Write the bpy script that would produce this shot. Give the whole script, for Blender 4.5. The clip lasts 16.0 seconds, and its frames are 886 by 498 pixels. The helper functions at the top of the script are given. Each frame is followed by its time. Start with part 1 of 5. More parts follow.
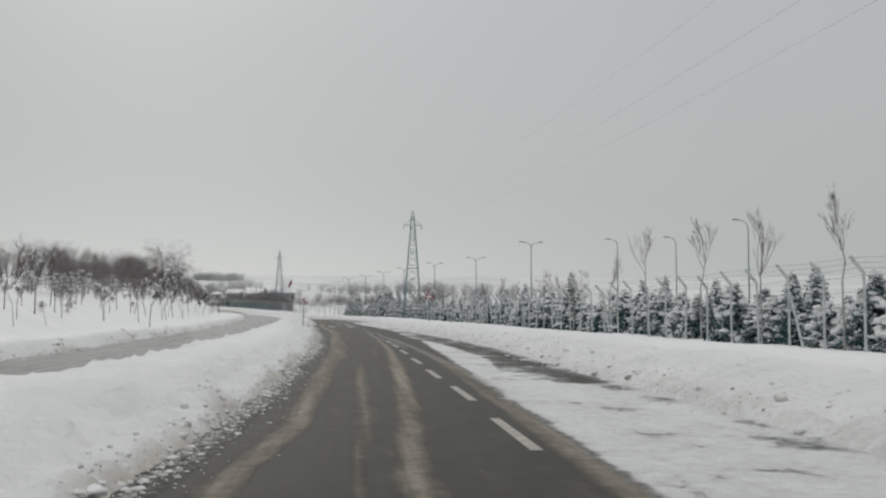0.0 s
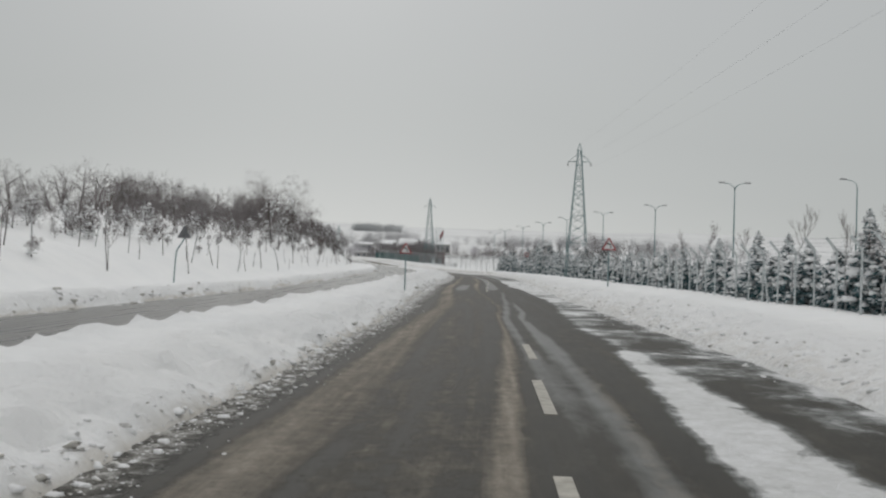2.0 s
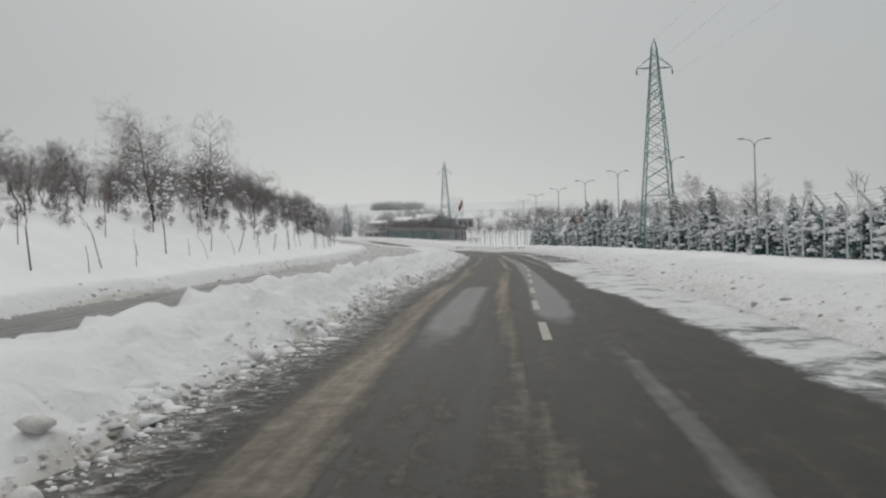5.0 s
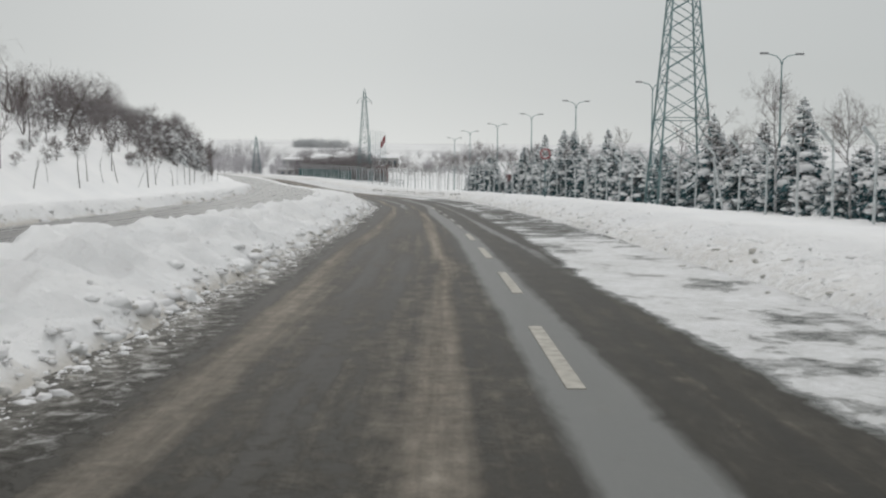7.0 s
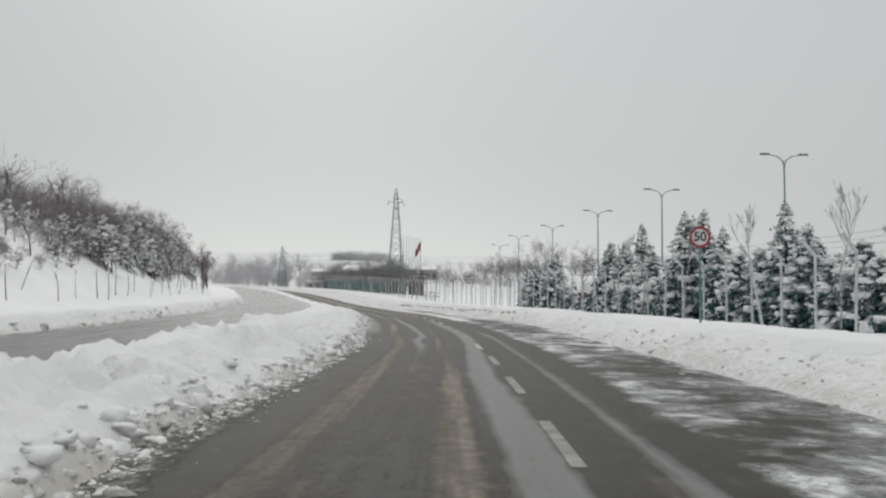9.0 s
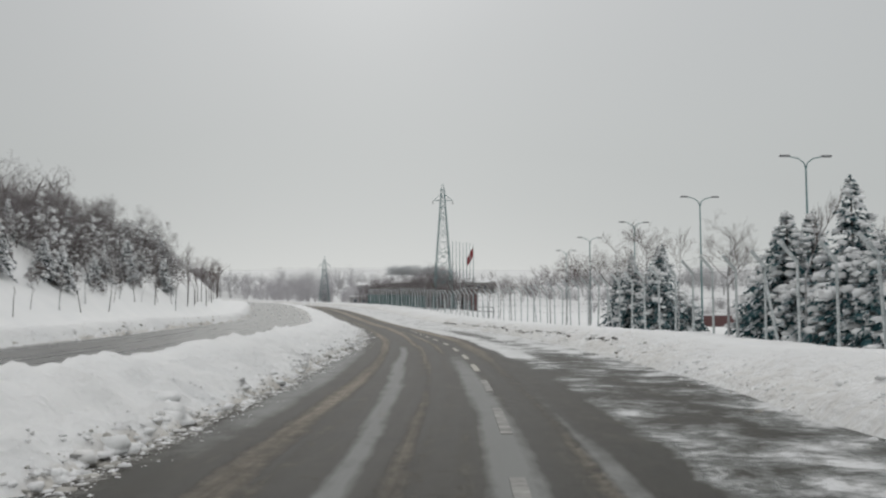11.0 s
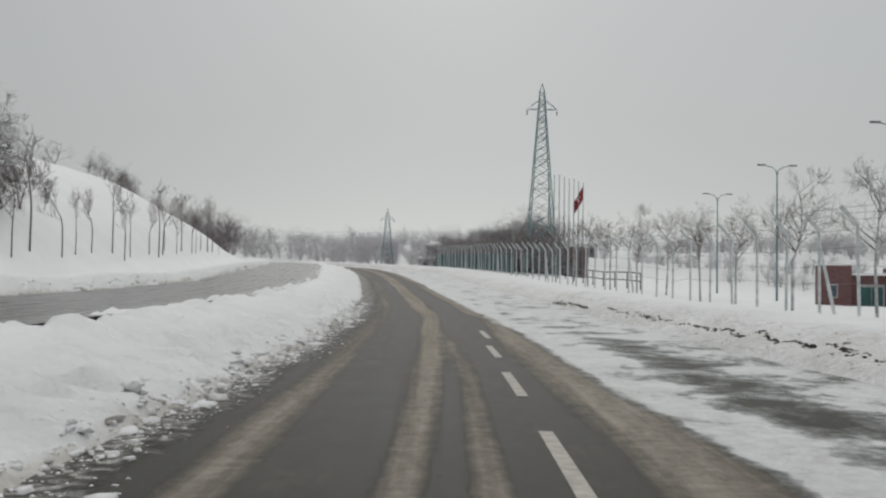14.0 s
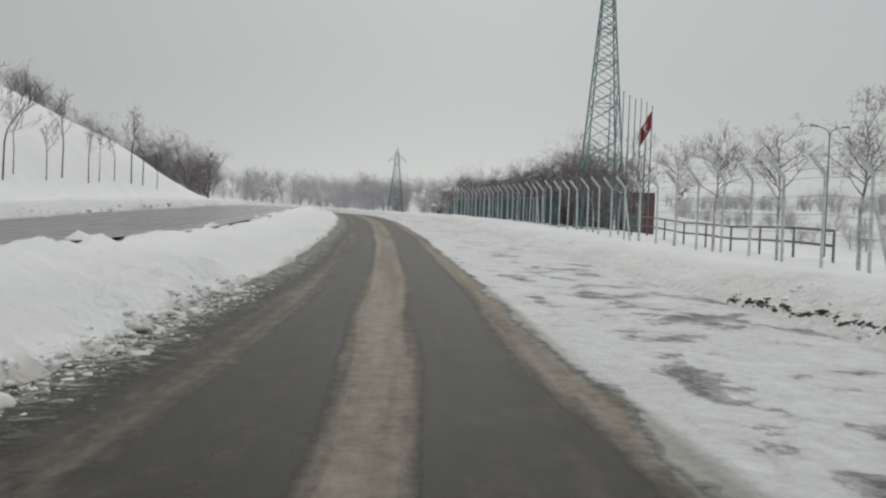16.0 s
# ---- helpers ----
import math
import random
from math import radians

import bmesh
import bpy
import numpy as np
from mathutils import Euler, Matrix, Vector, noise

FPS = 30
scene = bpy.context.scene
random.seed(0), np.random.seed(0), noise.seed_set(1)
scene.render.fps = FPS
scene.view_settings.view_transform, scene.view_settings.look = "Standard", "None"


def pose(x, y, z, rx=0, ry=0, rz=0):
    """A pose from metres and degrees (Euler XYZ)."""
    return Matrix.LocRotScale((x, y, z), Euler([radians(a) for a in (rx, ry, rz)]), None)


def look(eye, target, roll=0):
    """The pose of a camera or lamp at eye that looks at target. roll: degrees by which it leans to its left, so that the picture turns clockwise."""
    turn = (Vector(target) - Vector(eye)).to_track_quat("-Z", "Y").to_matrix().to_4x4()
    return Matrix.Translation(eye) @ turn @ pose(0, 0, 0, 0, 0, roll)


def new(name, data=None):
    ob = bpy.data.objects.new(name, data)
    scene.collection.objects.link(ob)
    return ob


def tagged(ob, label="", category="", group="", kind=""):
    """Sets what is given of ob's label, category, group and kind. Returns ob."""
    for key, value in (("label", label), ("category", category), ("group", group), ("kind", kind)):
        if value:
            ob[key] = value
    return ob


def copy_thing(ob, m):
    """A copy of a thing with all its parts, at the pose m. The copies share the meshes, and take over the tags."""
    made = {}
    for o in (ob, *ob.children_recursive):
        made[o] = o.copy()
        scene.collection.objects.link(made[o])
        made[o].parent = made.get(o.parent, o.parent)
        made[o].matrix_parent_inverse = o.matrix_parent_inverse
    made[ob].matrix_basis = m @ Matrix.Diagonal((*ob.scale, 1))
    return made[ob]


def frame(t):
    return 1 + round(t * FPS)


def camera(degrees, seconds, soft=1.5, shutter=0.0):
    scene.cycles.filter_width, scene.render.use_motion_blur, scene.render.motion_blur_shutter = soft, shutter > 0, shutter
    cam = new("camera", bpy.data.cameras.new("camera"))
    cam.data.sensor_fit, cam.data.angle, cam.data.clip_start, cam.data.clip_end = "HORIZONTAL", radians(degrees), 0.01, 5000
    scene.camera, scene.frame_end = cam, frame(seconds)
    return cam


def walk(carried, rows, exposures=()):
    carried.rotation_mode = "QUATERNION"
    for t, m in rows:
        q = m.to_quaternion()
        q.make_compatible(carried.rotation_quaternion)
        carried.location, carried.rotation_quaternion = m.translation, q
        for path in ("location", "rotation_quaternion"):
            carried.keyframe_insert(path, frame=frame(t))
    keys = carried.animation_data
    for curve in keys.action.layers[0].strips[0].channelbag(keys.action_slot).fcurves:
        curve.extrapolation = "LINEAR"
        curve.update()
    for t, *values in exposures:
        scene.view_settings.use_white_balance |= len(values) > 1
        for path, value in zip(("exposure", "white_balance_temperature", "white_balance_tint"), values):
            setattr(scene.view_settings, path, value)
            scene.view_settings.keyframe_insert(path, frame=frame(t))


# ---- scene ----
import collections

cam = camera(50.0, 16.0, soft=2.3)
# seconds, eye (x, y, z), yaw to the left, pitch up, roll
PATH = [
    (0, 3.54, -4.95, 1.44, 1.61, 3.81, 0.09),
    (0.5, 3.23, 1.56, 1.49, 2.28, 2.01, 0.60),
    (1, 2.61, 7.99, 1.47, 2.61, 3.37, 1.43),
    (1.5, 2.08, 15.73, 1.52, 5.67, 3.68, 2.02),
    (2, 1.40, 23.98, 1.55, 11.29, 0.95, 1.70),
    (2.5, 0.36, 30.88, 1.46, 14.51, 0.29, 1.97),
    (3, -0.61, 38.47, 1.41, 14.59, -0.57, 1.22),
    (3.5, -1.84, 46.24, 1.39, 14.22, -0.57, 0.63),
    (6, -8.15, 82.40, 1.51, 11.92, -0.71, -3.03),
    (6.5, -9.46, 90.37, 1.50, 9.83, -3.66, -1.88),
    (7, -10.68, 98.34, 1.48, 8.53, -3.96, 0.26),
    (7.5, -11.76, 105.96, 1.39, 9.91, 1.13, -0.17),
    (8, -13.04, 113.37, 1.41, 10.65, 2.82, 0.15),
    (10.5, -18.42, 145.74, 1.44, 12.68, 3.27, -0.90),
    (11, -19.77, 152.89, 1.45, 14.73, 3.80, -0.29),
    (11.5, -21.75, 160.55, 1.47, 15.86, 3.97, 0.14),
    (12, -23.87, 168.44, 1.46, 16.35, 3.07, 0.69),
    (12.5, -25.85, 176.19, 1.46, 16.86, 0.16, 0.92),
    (13, -28.17, 184.09, 1.43, 17.22, -0.64, 0.50),
    (13.5, -30.97, 192.23, 1.50, 18.41, 0.86, -0.22),
    (14, -33.28, 199.31, 1.46, 19.83, 1.75, 0.75),
    (14.5, -35.70, 206.36, 1.46, 20.58, 2.02, -0.17),
    (15, -38.04, 213.15, 1.45, 20.96, 1.22, 0.19),
    (15.5, -40.55, 219.60, 1.46, 20.75, -0.05, 1.50),
    (16, -42.68, 225.70, 1.46, 20.80, -1.22, 2.30),
]


def eye_pose(x, y, z, yaw, pitch, roll):
    a, b = radians(yaw), radians(pitch)
    ahead = Vector((-math.sin(a) * math.cos(b), math.cos(a) * math.cos(b), math.sin(b)))
    return look((x, y, z), Vector((x, y, z)) + ahead, roll)


EXPOSURE = [(0, -0.21), (3.5, -0.24), (5.5, -0.18), (6.0, -0.10), (6.5, -0.12), (7, 0.02), (8, 0.07), (10.5, -0.10), (12, -0.16), (13, -0.19), (16, -0.18)]
walk(cam, [(row[0], eye_pose(*row[1:])) for row in PATH], EXPOSURE)

# ---------------------------------------------------------------- light
world = bpy.data.worlds.new("overcast_sky")
scene.world = world
world.use_nodes = True
wn, wl = world.node_tree.nodes, world.node_tree.links
wn.clear()
sky = wn.new("ShaderNodeTexSky")
sky.sky_type, sky.sun_disc = "NISHITA", False
sky.sun_elevation, sky.sun_rotation = radians(32), radians(-20)
grey = wn.new("ShaderNodeHueSaturation")
grey.inputs["Saturation"].default_value = 0.10
bg = wn.new("ShaderNodeBackground")
bg.inputs["Strength"].default_value = 0.02
cloud = wn.new("ShaderNodeBackground")
# an overcast sky is brighter overhead than at the horizon
wdir = wn.new("ShaderNodeTexCoord")
wsep = wn.new("ShaderNodeSeparateXYZ")
wramp = wn.new("ShaderNodeValToRGB")
for stop, (pos, col) in zip((wramp.color_ramp.elements[0], wramp.color_ramp.elements[1], wramp.color_ramp.elements.new(0.16), wramp.color_ramp.elements.new(0.38)), ((0.0, (0.318, 0.336, 0.332)), (1.0, (0.532, 0.562, 0.564)), (0.16, (0.340, 0.358, 0.353)), (0.38, (0.392, 0.405, 0.412)))):
    stop.position, stop.color = pos, (*col, 1)
wveil = wn.new("ShaderNodeTexNoise")
wveil.inputs["Scale"].default_value, wveil.inputs["Detail"].default_value = 1.6, 3
wmix = wn.new("ShaderNodeMix")
wmix.data_type = "RGBA"
wmix.blend_type = "SOFT_LIGHT"
wmix.inputs[0].default_value = 0.12
wl.new(wdir.outputs["Generated"], wsep.inputs[0])
wl.new(wdir.outputs["Generated"], wveil.inputs["Vector"])
wl.new(wsep.outputs["Z"], wramp.inputs["Fac"])
wl.new(wramp.outputs["Color"], wmix.inputs[6])
wl.new(wveil.outputs["Fac"], wmix.inputs[7])
weast = wn.new("ShaderNodeMapRange")
for key, val in (("From Min", -1.0), ("From Max", 1.0), ("To Min", 0.89), ("To Max", 1.15)):
    weast.inputs[key].default_value = val
wl.new(wsep.outputs["X"], weast.inputs["Value"])
wl.new(weast.outputs[0], cloud.inputs["Strength"])
wl.new(wmix.outputs[2], cloud.inputs["Color"])
both = wn.new("ShaderNodeAddShader")
wout = wn.new("ShaderNodeOutputWorld")
wl.new(sky.outputs[0], grey.inputs["Color"])
wl.new(grey.outputs[0], bg.inputs["Color"])
wl.new(bg.outputs[0], both.inputs[0])
wl.new(cloud.outputs[0], both.inputs[1])
wl.new(both.outputs[0], wout.inputs["Surface"])
sun_data = bpy.data.lights.new("sun", "SUN")
sun_data.energy, sun_data.angle, sun_data.color = 0.34, radians(30), (1.0, 0.98, 0.95)
sun = new("sun", sun_data)
sun.matrix_world = look((0, 0, 60), Vector((0, 0, 60)) - Vector((math.sin(radians(-20)) * math.cos(radians(32)), math.cos(radians(-20)) * math.cos(radians(32)), math.sin(radians(32)))))

# ---------------------------------------------------------------- materials


class Mat:
    """A node material under construction."""

    def __init__(self, name, rough=0.8, metal=0.0, spec=0.4):
        self.m = bpy.data.materials.new(name)
        self.m.use_nodes = True
        self.n, self.l = self.m.node_tree.nodes, self.m.node_tree.links
        self.b = self.n["Principled BSDF"]
        self.b.inputs["Roughness"].default_value = rough
        self.b.inputs["Metallic"].default_value = metal
        self.b.inputs["Specular IOR Level"].default_value = spec

    def put(self, src, dst):
        self.l.new(src, dst)

    def coord(self, kind="Object", scale=(1, 1, 1)):
        c = self.n.new("ShaderNodeTexCoord")
        m = self.n.new("ShaderNodeMapping")
        m.inputs["Scale"].default_value = scale
        self.put(c.outputs[kind], m.inputs["Vector"])
        return m.outputs[0]

    def world(self, scale=(1, 1, 1)):
        c = self.n.new("ShaderNodeNewGeometry")
        m = self.n.new("ShaderNodeMapping")
        m.inputs["Scale"].default_value = scale
        self.put(c.outputs["Position"], m.inputs["Vector"])
        return m.outputs[0]

    def noise(self, vec, scale, detail=5, rough=0.6, dist=0.0):
        t = self.n.new("ShaderNodeTexNoise")
        t.inputs["Scale"].default_value, t.inputs["Detail"].default_value = scale, detail
        t.inputs["Roughness"].default_value, t.inputs["Distortion"].default_value = rough, dist
        self.put(vec, t.inputs["Vector"])
        return t.outputs["Fac"]

    def attr(self, name):
        a = self.n.new("ShaderNodeAttribute")
        a.attribute_name = name
        return a.outputs["Fac"]

    def ramp(self, fac, *stops):
        r = self.n.new("ShaderNodeValToRGB")
        e = r.color_ramp.elements
        while len(e) < len(stops):
            e.new(0.5)
        for k, (p, c) in zip(e, stops):
            k.position = p
            k.color = (*c, 1) if not isinstance(c, float) else (c, c, c, 1)
        self.put(fac, r.inputs["Fac"])
        return r.outputs["Color"]

    def mix(self, fac, a, b):
        m = self.n.new("ShaderNodeMix")
        m.data_type = "RGBA"
        for v, k in ((fac, 0), (a, 6), (b, 7)):
            if isinstance(v, (int, float)):
                m.inputs[k].default_value = v
            elif isinstance(v, tuple):
                m.inputs[k].default_value = (*v, 1)
            else:
                self.put(v, m.inputs[k])
        return m.outputs[2]

    def math(self, op, a, b=0.0, clamp=False):
        m = self.n.new("ShaderNodeMath")
        m.operation, m.use_clamp = op, clamp
        for v, k in ((a, 0), (b, 1)):
            if isinstance(v, (int, float)):
                m.inputs[k].default_value = v
            else:
                self.put(v, m.inputs[k])
        return m.outputs[0]

    def color(self, c):
        if isinstance(c, tuple):
            self.b.inputs["Base Color"].default_value = (*c, 1)
        else:
            self.put(c, self.b.inputs["Base Color"])
        return self

    def rough(self, r):
        self.put(r, self.b.inputs["Roughness"])
        return self

    def bump(self, height, strength=0.5, distance=0.02):
        k = self.n.new("ShaderNodeBump")
        k.inputs["Strength"].default_value, k.inputs["Distance"].default_value = strength, distance
        self.put(height, k.inputs["Height"])
        self.put(k.outputs[0], self.b.inputs["Normal"])
        return self


def simple(name, c1, c2, scale, rough=0.8, metal=0.0, bump=0.3, dist=0.01, kind="world"):
    m = Mat(name, rough, metal)
    v = m.world() if kind == "world" else m.coord("Object")
    f = m.noise(v, scale)
    m.color(m.ramp(f, (0.32, c1), (0.68, c2)))
    m.bump(m.noise(v, scale * 4), bump, dist)
    return m.m


def snow_material():
    m = Mat("snow", 0.75, spec=0.25)
    v = m.world()
    dirt = m.attr("dirt")
    fine = m.noise(v, 3.2, 8, 0.7)
    big = m.noise(v, 0.35, 4)
    speck = m.noise(v, 9.0, 6, 0.75)
    clean = m.ramp(big, (0.3, (0.805, 0.812, 0.812)), (0.7, (0.862, 0.864, 0.855)))
    tan = m.ramp(fine, (0.3, (0.46, 0.43, 0.38)), (0.7, (0.70, 0.68, 0.64)))
    dark = m.ramp(speck, (0.35, (0.10, 0.09, 0.075)), (0.6, (0.34, 0.31, 0.27)))
    # haze over far fields, painted as a patchy grey tint on the snow
    far_haze = m.attr("far_haze")
    haze_mix = m.math("MULTIPLY", far_haze, m.ramp(m.noise(v, 0.012, 6, 0.65), (0.36, 0.2), (0.62, 0.75)))
    clean = m.mix(haze_mix, clean, (0.585, 0.59, 0.585))
    f1 = m.math("MULTIPLY", m.math("ADD", m.math("MULTIPLY", dirt, 1.6), m.math("SUBTRACT", fine, 0.75)), 2.2, True)
    f2 = m.math("MULTIPLY", m.math("ADD", m.math("MULTIPLY", dirt, 1.5), m.math("SUBTRACT", speck, 1.55)), 5.0, True)
    m.color(m.mix(f2, m.mix(f1, clean, tan), dark))
    h = m.math("ADD", m.noise(v, 2.0, 8, 0.65), m.math("MULTIPLY", m.noise(v, 12.0, 6, 0.7), 0.35))
    cell = m.n.new("ShaderNodeTexVoronoi")
    cell.feature = "SMOOTH_F1"
    cell.inputs["Scale"].default_value = 3.4
    warp = m.n.new("ShaderNodeVectorMath")
    warp.operation = "ADD"
    jit = m.n.new("ShaderNodeTexNoise")
    jit.inputs["Scale"].default_value = 2.6
    m.put(v, jit.inputs["Vector"])
    m.put(v, warp.inputs[0])
    m.put(jit.outputs["Color"], warp.inputs[1])
    m.put(warp.outputs[0], cell.inputs["Vector"])
    lumps = m.math("SUBTRACT", m.math("MULTIPLY", m.noise(v, 5.0, 7, 0.7), 1.6), m.math("MULTIPLY", cell.outputs["Distance"], 1.5))
    h = m.math("ADD", h, m.math("MULTIPLY", m.math("MULTIPLY", m.attr("crumb"), 1.6), lumps))
    m.bump(h, 0.5, 0.11)
    return m.m


def road_material(name="wet_slushy_asphalt", gloss=0.09, wet=0.40, relief=0.8):
    """Wet asphalt under brown slush and packed snow; u runs along the road, v across it, in metres."""
    m = Mat(name, 0.5, spec=gloss)
    uv = m.coord("UV", (1, 1, 1))
    cover, tan, slush, pale = m.attr("cover"), m.attr("tan"), m.attr("slush"), m.attr("pale")
    wide = m.noise(m.coord("UV", (0.03, 1.0, 1)), 2.6, 6, 0.6, 0.3)
    thin = m.noise(m.coord("UV", (0.06, 2.0, 1)), 3.4, 6, 0.62, 0.4)
    streak = m.math("ADD", m.math("MULTIPLY", wide, 0.70), m.math("MULTIPLY", thin, 0.30))
    mottle = m.noise(m.coord("UV", (0.45, 1.0, 1)), 2.2, 9, 0.66, 0.4)
    fine = m.noise(m.coord("UV", (0.40, 1.0, 1)), 6.0, 8, 0.72)
    patch = m.noise(m.coord("UV", (0.85, 1.0, 1)), 0.85, 11, 0.63, 0.3)
    grain = m.noise(uv, 24.0, 6, 0.7)
    chunk = m.noise(uv, 4.6, 9, 0.74, 0.5)
    tread = m.noise(m.coord("UV", (2.2, 0.6, 1)), 3.0, 5, 0.65)
    # asphalt, wiped dark by the wheels and greyed by a film of salt and silt
    asphalt = m.ramp(m.math("ADD", m.math("MULTIPLY", streak, 0.48), m.math("ADD", m.math("MULTIPLY", mottle, 0.30), m.math("MULTIPLY", fine, 0.22))), (0.38, (0.0215, 0.0200, 0.0168)), (0.52, (0.040, 0.0362, 0.0292)), (0.64, (0.102, 0.092, 0.074)))
    asphalt = m.mix(m.math("MULTIPLY", grain, 0.30), asphalt, (0.062, 0.061, 0.053))
    # pale also paints sky sheen on the gutter puddle and opposite road
    c = m.mix(m.math("MULTIPLY", m.math("MULTIPLY", m.math("ADD", m.math("MULTIPLY", pale, 1.3), m.math("ADD", m.math("MULTIPLY", m.math("SUBTRACT", mottle, 0.5), 1.3), m.math("SUBTRACT", m.math("MULTIPLY", m.math("SUBTRACT", streak, 0.5), 0.8), 0.36))), 1.5, True), 0.72), asphalt, (0.232, 0.240, 0.233))
    brown = m.ramp(m.math("ADD", m.math("MULTIPLY", fine, 0.34), m.math("ADD", m.math("MULTIPLY", tread, 0.22), m.math("MULTIPLY", wide, 0.44))), (0.36, (0.160, 0.141, 0.116)), (0.62, (0.388, 0.350, 0.295)))
    ftan = m.math("MULTIPLY", m.math("ADD", tan, m.math("SUBTRACT", m.math("ADD", m.math("MULTIPLY", streak, 0.75), m.math("ADD", m.math("MULTIPLY", mottle, 0.42), m.math("ADD", m.math("MULTIPLY", fine, 0.20), m.math("MULTIPLY", m.math("SUBTRACT", chunk, 0.5), 0.6)))), 0.82)), 1.9, True)
    c = m.mix(ftan, c, brown)
    grit = m.ramp(chunk, (0.36, (0.045, 0.043, 0.038)), (0.50, (0.15, 0.143, 0.126)), (0.64, (0.50, 0.495, 0.475)))
    fgrit = m.math("MULTIPLY", m.math("ADD", slush, m.math("SUBTRACT", chunk, 0.85)), 3.5, True)
    c = m.mix(fgrit, c, grit)
    # packed snow: a grey sodden rim first, then white with torn edges and small holes
    level = m.math("ADD", m.math("SUBTRACT", cover, 0.5), m.math("ADD", m.math("MULTIPLY", m.math("SUBTRACT", patch, 0.5), 2.1), m.math("MULTIPLY", m.math("SUBTRACT", chunk, 0.5), 0.50)))
    present = m.math("MULTIPLY", cover, 5.0, True)
    fwet = m.math("MULTIPLY", m.math("MULTIPLY", m.math("ADD", level, 0.20), 3.4, True), present)
    fsnow = m.math("MULTIPLY", m.math("MULTIPLY", m.math("SUBTRACT", level, 0.02), 4.2, True), present)
    c = m.mix(fwet, c, m.ramp(chunk, (0.36, (0.115, 0.122, 0.116)), (0.62, (0.34, 0.352, 0.342))))
    white = m.ramp(m.math("ADD", m.math("MULTIPLY", chunk, 0.55), m.math("MULTIPLY", patch, 0.45)), (0.34, (0.47, 0.475, 0.46)), (0.46, (0.66, 0.665, 0.655)), (0.60, (0.80, 0.805, 0.81)))
    white = m.mix(m.math("MULTIPLY", m.math("MULTIPLY", m.math("SUBTRACT", m.math("ADD", tan, wide), 0.62), 2.4, True), 0.8), white, (0.42, 0.405, 0.36))
    c = m.mix(fsnow, c, white)
    m.color(c)
    dry = m.math("ADD", m.math("MULTIPLY", m.math("MAXIMUM", fsnow, ftan), 0.30), m.math("ADD", m.math("MULTIPLY", streak, 0.25), wet), True)
    m.rough(dry)
    h = m.math("ADD", m.math("MULTIPLY", grain, 0.10), m.math("ADD", m.math("MULTIPLY", fsnow, m.math("ADD", chunk, 0.6)), m.math("ADD", m.math("MULTIPLY", fgrit, chunk), m.math("MULTIPLY", ftan, m.math("MULTIPLY", m.math("ADD", chunk, tread), 0.5)))))
    m.bump(h, relief, 0.06)
    return m.m


SNOW = snow_material()
ROAD = road_material()
ROAD_FAR = road_material("wet_grey_asphalt", 0.42, 0.16, 0.10)
PAINT = simple("worn_road_paint", (0.26, 0.245, 0.21), (0.46, 0.44, 0.385), 6.0, 0.6)
SMEARED = simple("slush_smeared_paint", (0.10, 0.098, 0.09), (0.30, 0.295, 0.275), 3.0, 0.6)
CONCRETE = simple("frosted_concrete", (0.42, 0.455, 0.455), (0.68, 0.71, 0.715), 5.0, 0.85)
STEEL = simple("galvanised_steel", (0.105, 0.18, 0.185), (0.19, 0.29, 0.295), 6.0, 0.55, 0.35)
DARK_STEEL = simple("dull_painted_steel", (0.10, 0.105, 0.11), (0.20, 0.205, 0.21), 8.0, 0.6, 0.2)
BARK = simple("damp_bark", (0.045, 0.037, 0.032), (0.12, 0.10, 0.09), 8.0, 0.9)
FRESH = simple("fresh_snow", (0.80, 0.81, 0.815), (0.865, 0.868, 0.862), 3.0, 0.7)
RED = simple("red_cloth", (0.20, 0.014, 0.02), (0.32, 0.028, 0.034), 3.0, 0.8)
SIGN_RED = simple("sign_red_film", (0.27, 0.03, 0.035), (0.36, 0.05, 0.055), 5.0, 0.45)
SIGN_WHITE = simple("sign_white_film", (0.60, 0.60, 0.60), (0.74, 0.74, 0.73), 5.0, 0.4)
BLACK = simple("black_film", (0.02, 0.02, 0.02), (0.045, 0.045, 0.045), 5.0, 0.5)
BRICK = simple("red_brick_wall", (0.125, 0.068, 0.068), (0.18, 0.098, 0.096), 3.0, 0.85)
TEAL = simple("teal_mesh_panel", (0.025, 0.075, 0.075), (0.055, 0.125, 0.125), 4.0, 0.7)
CABIN = simple("blue_grey_sheet_steel", (0.07, 0.10, 0.13), (0.12, 0.16, 0.19), 3.0, 0.6)
GLASS = simple("dark_window", (0.05, 0.07, 0.09), (0.10, 0.13, 0.16), 3.0, 0.15)
PLASTER = simple("grey_plaster", (0.30, 0.30, 0.30), (0.44, 0.43, 0.42), 2.0, 0.9)

# ---------------------------------------------------------------- the line of the road
KNOTS = [(-170, 1.0), (-60, 3.6), (0, 6.76), (50, 9.37), (100, 8.38), (150, 11.63), (200, 18.37), (250, 23.8), (320, 28.0), (345, 30.0), (440, 46.0), (520, 58.0), (3000, 58.0)]
STEP = 1.0
S_TAB = np.arange(-160, 2600, STEP)
TH_TAB = np.radians(np.interp(S_TAB - 2.0, [k[0] for k in KNOTS], [k[1] for k in KNOTS]))
X_TAB = -np.cumsum(np.sin(TH_TAB)) * STEP
Y_TAB = np.cumsum(np.cos(TH_TAB)) * STEP
i0 = int((-60 + 160) / STEP)
X_TAB += 10.32 - X_TAB[i0]
Y_TAB += -60.0 - Y_TAB[i0]
FAR_TURN = radians(15)


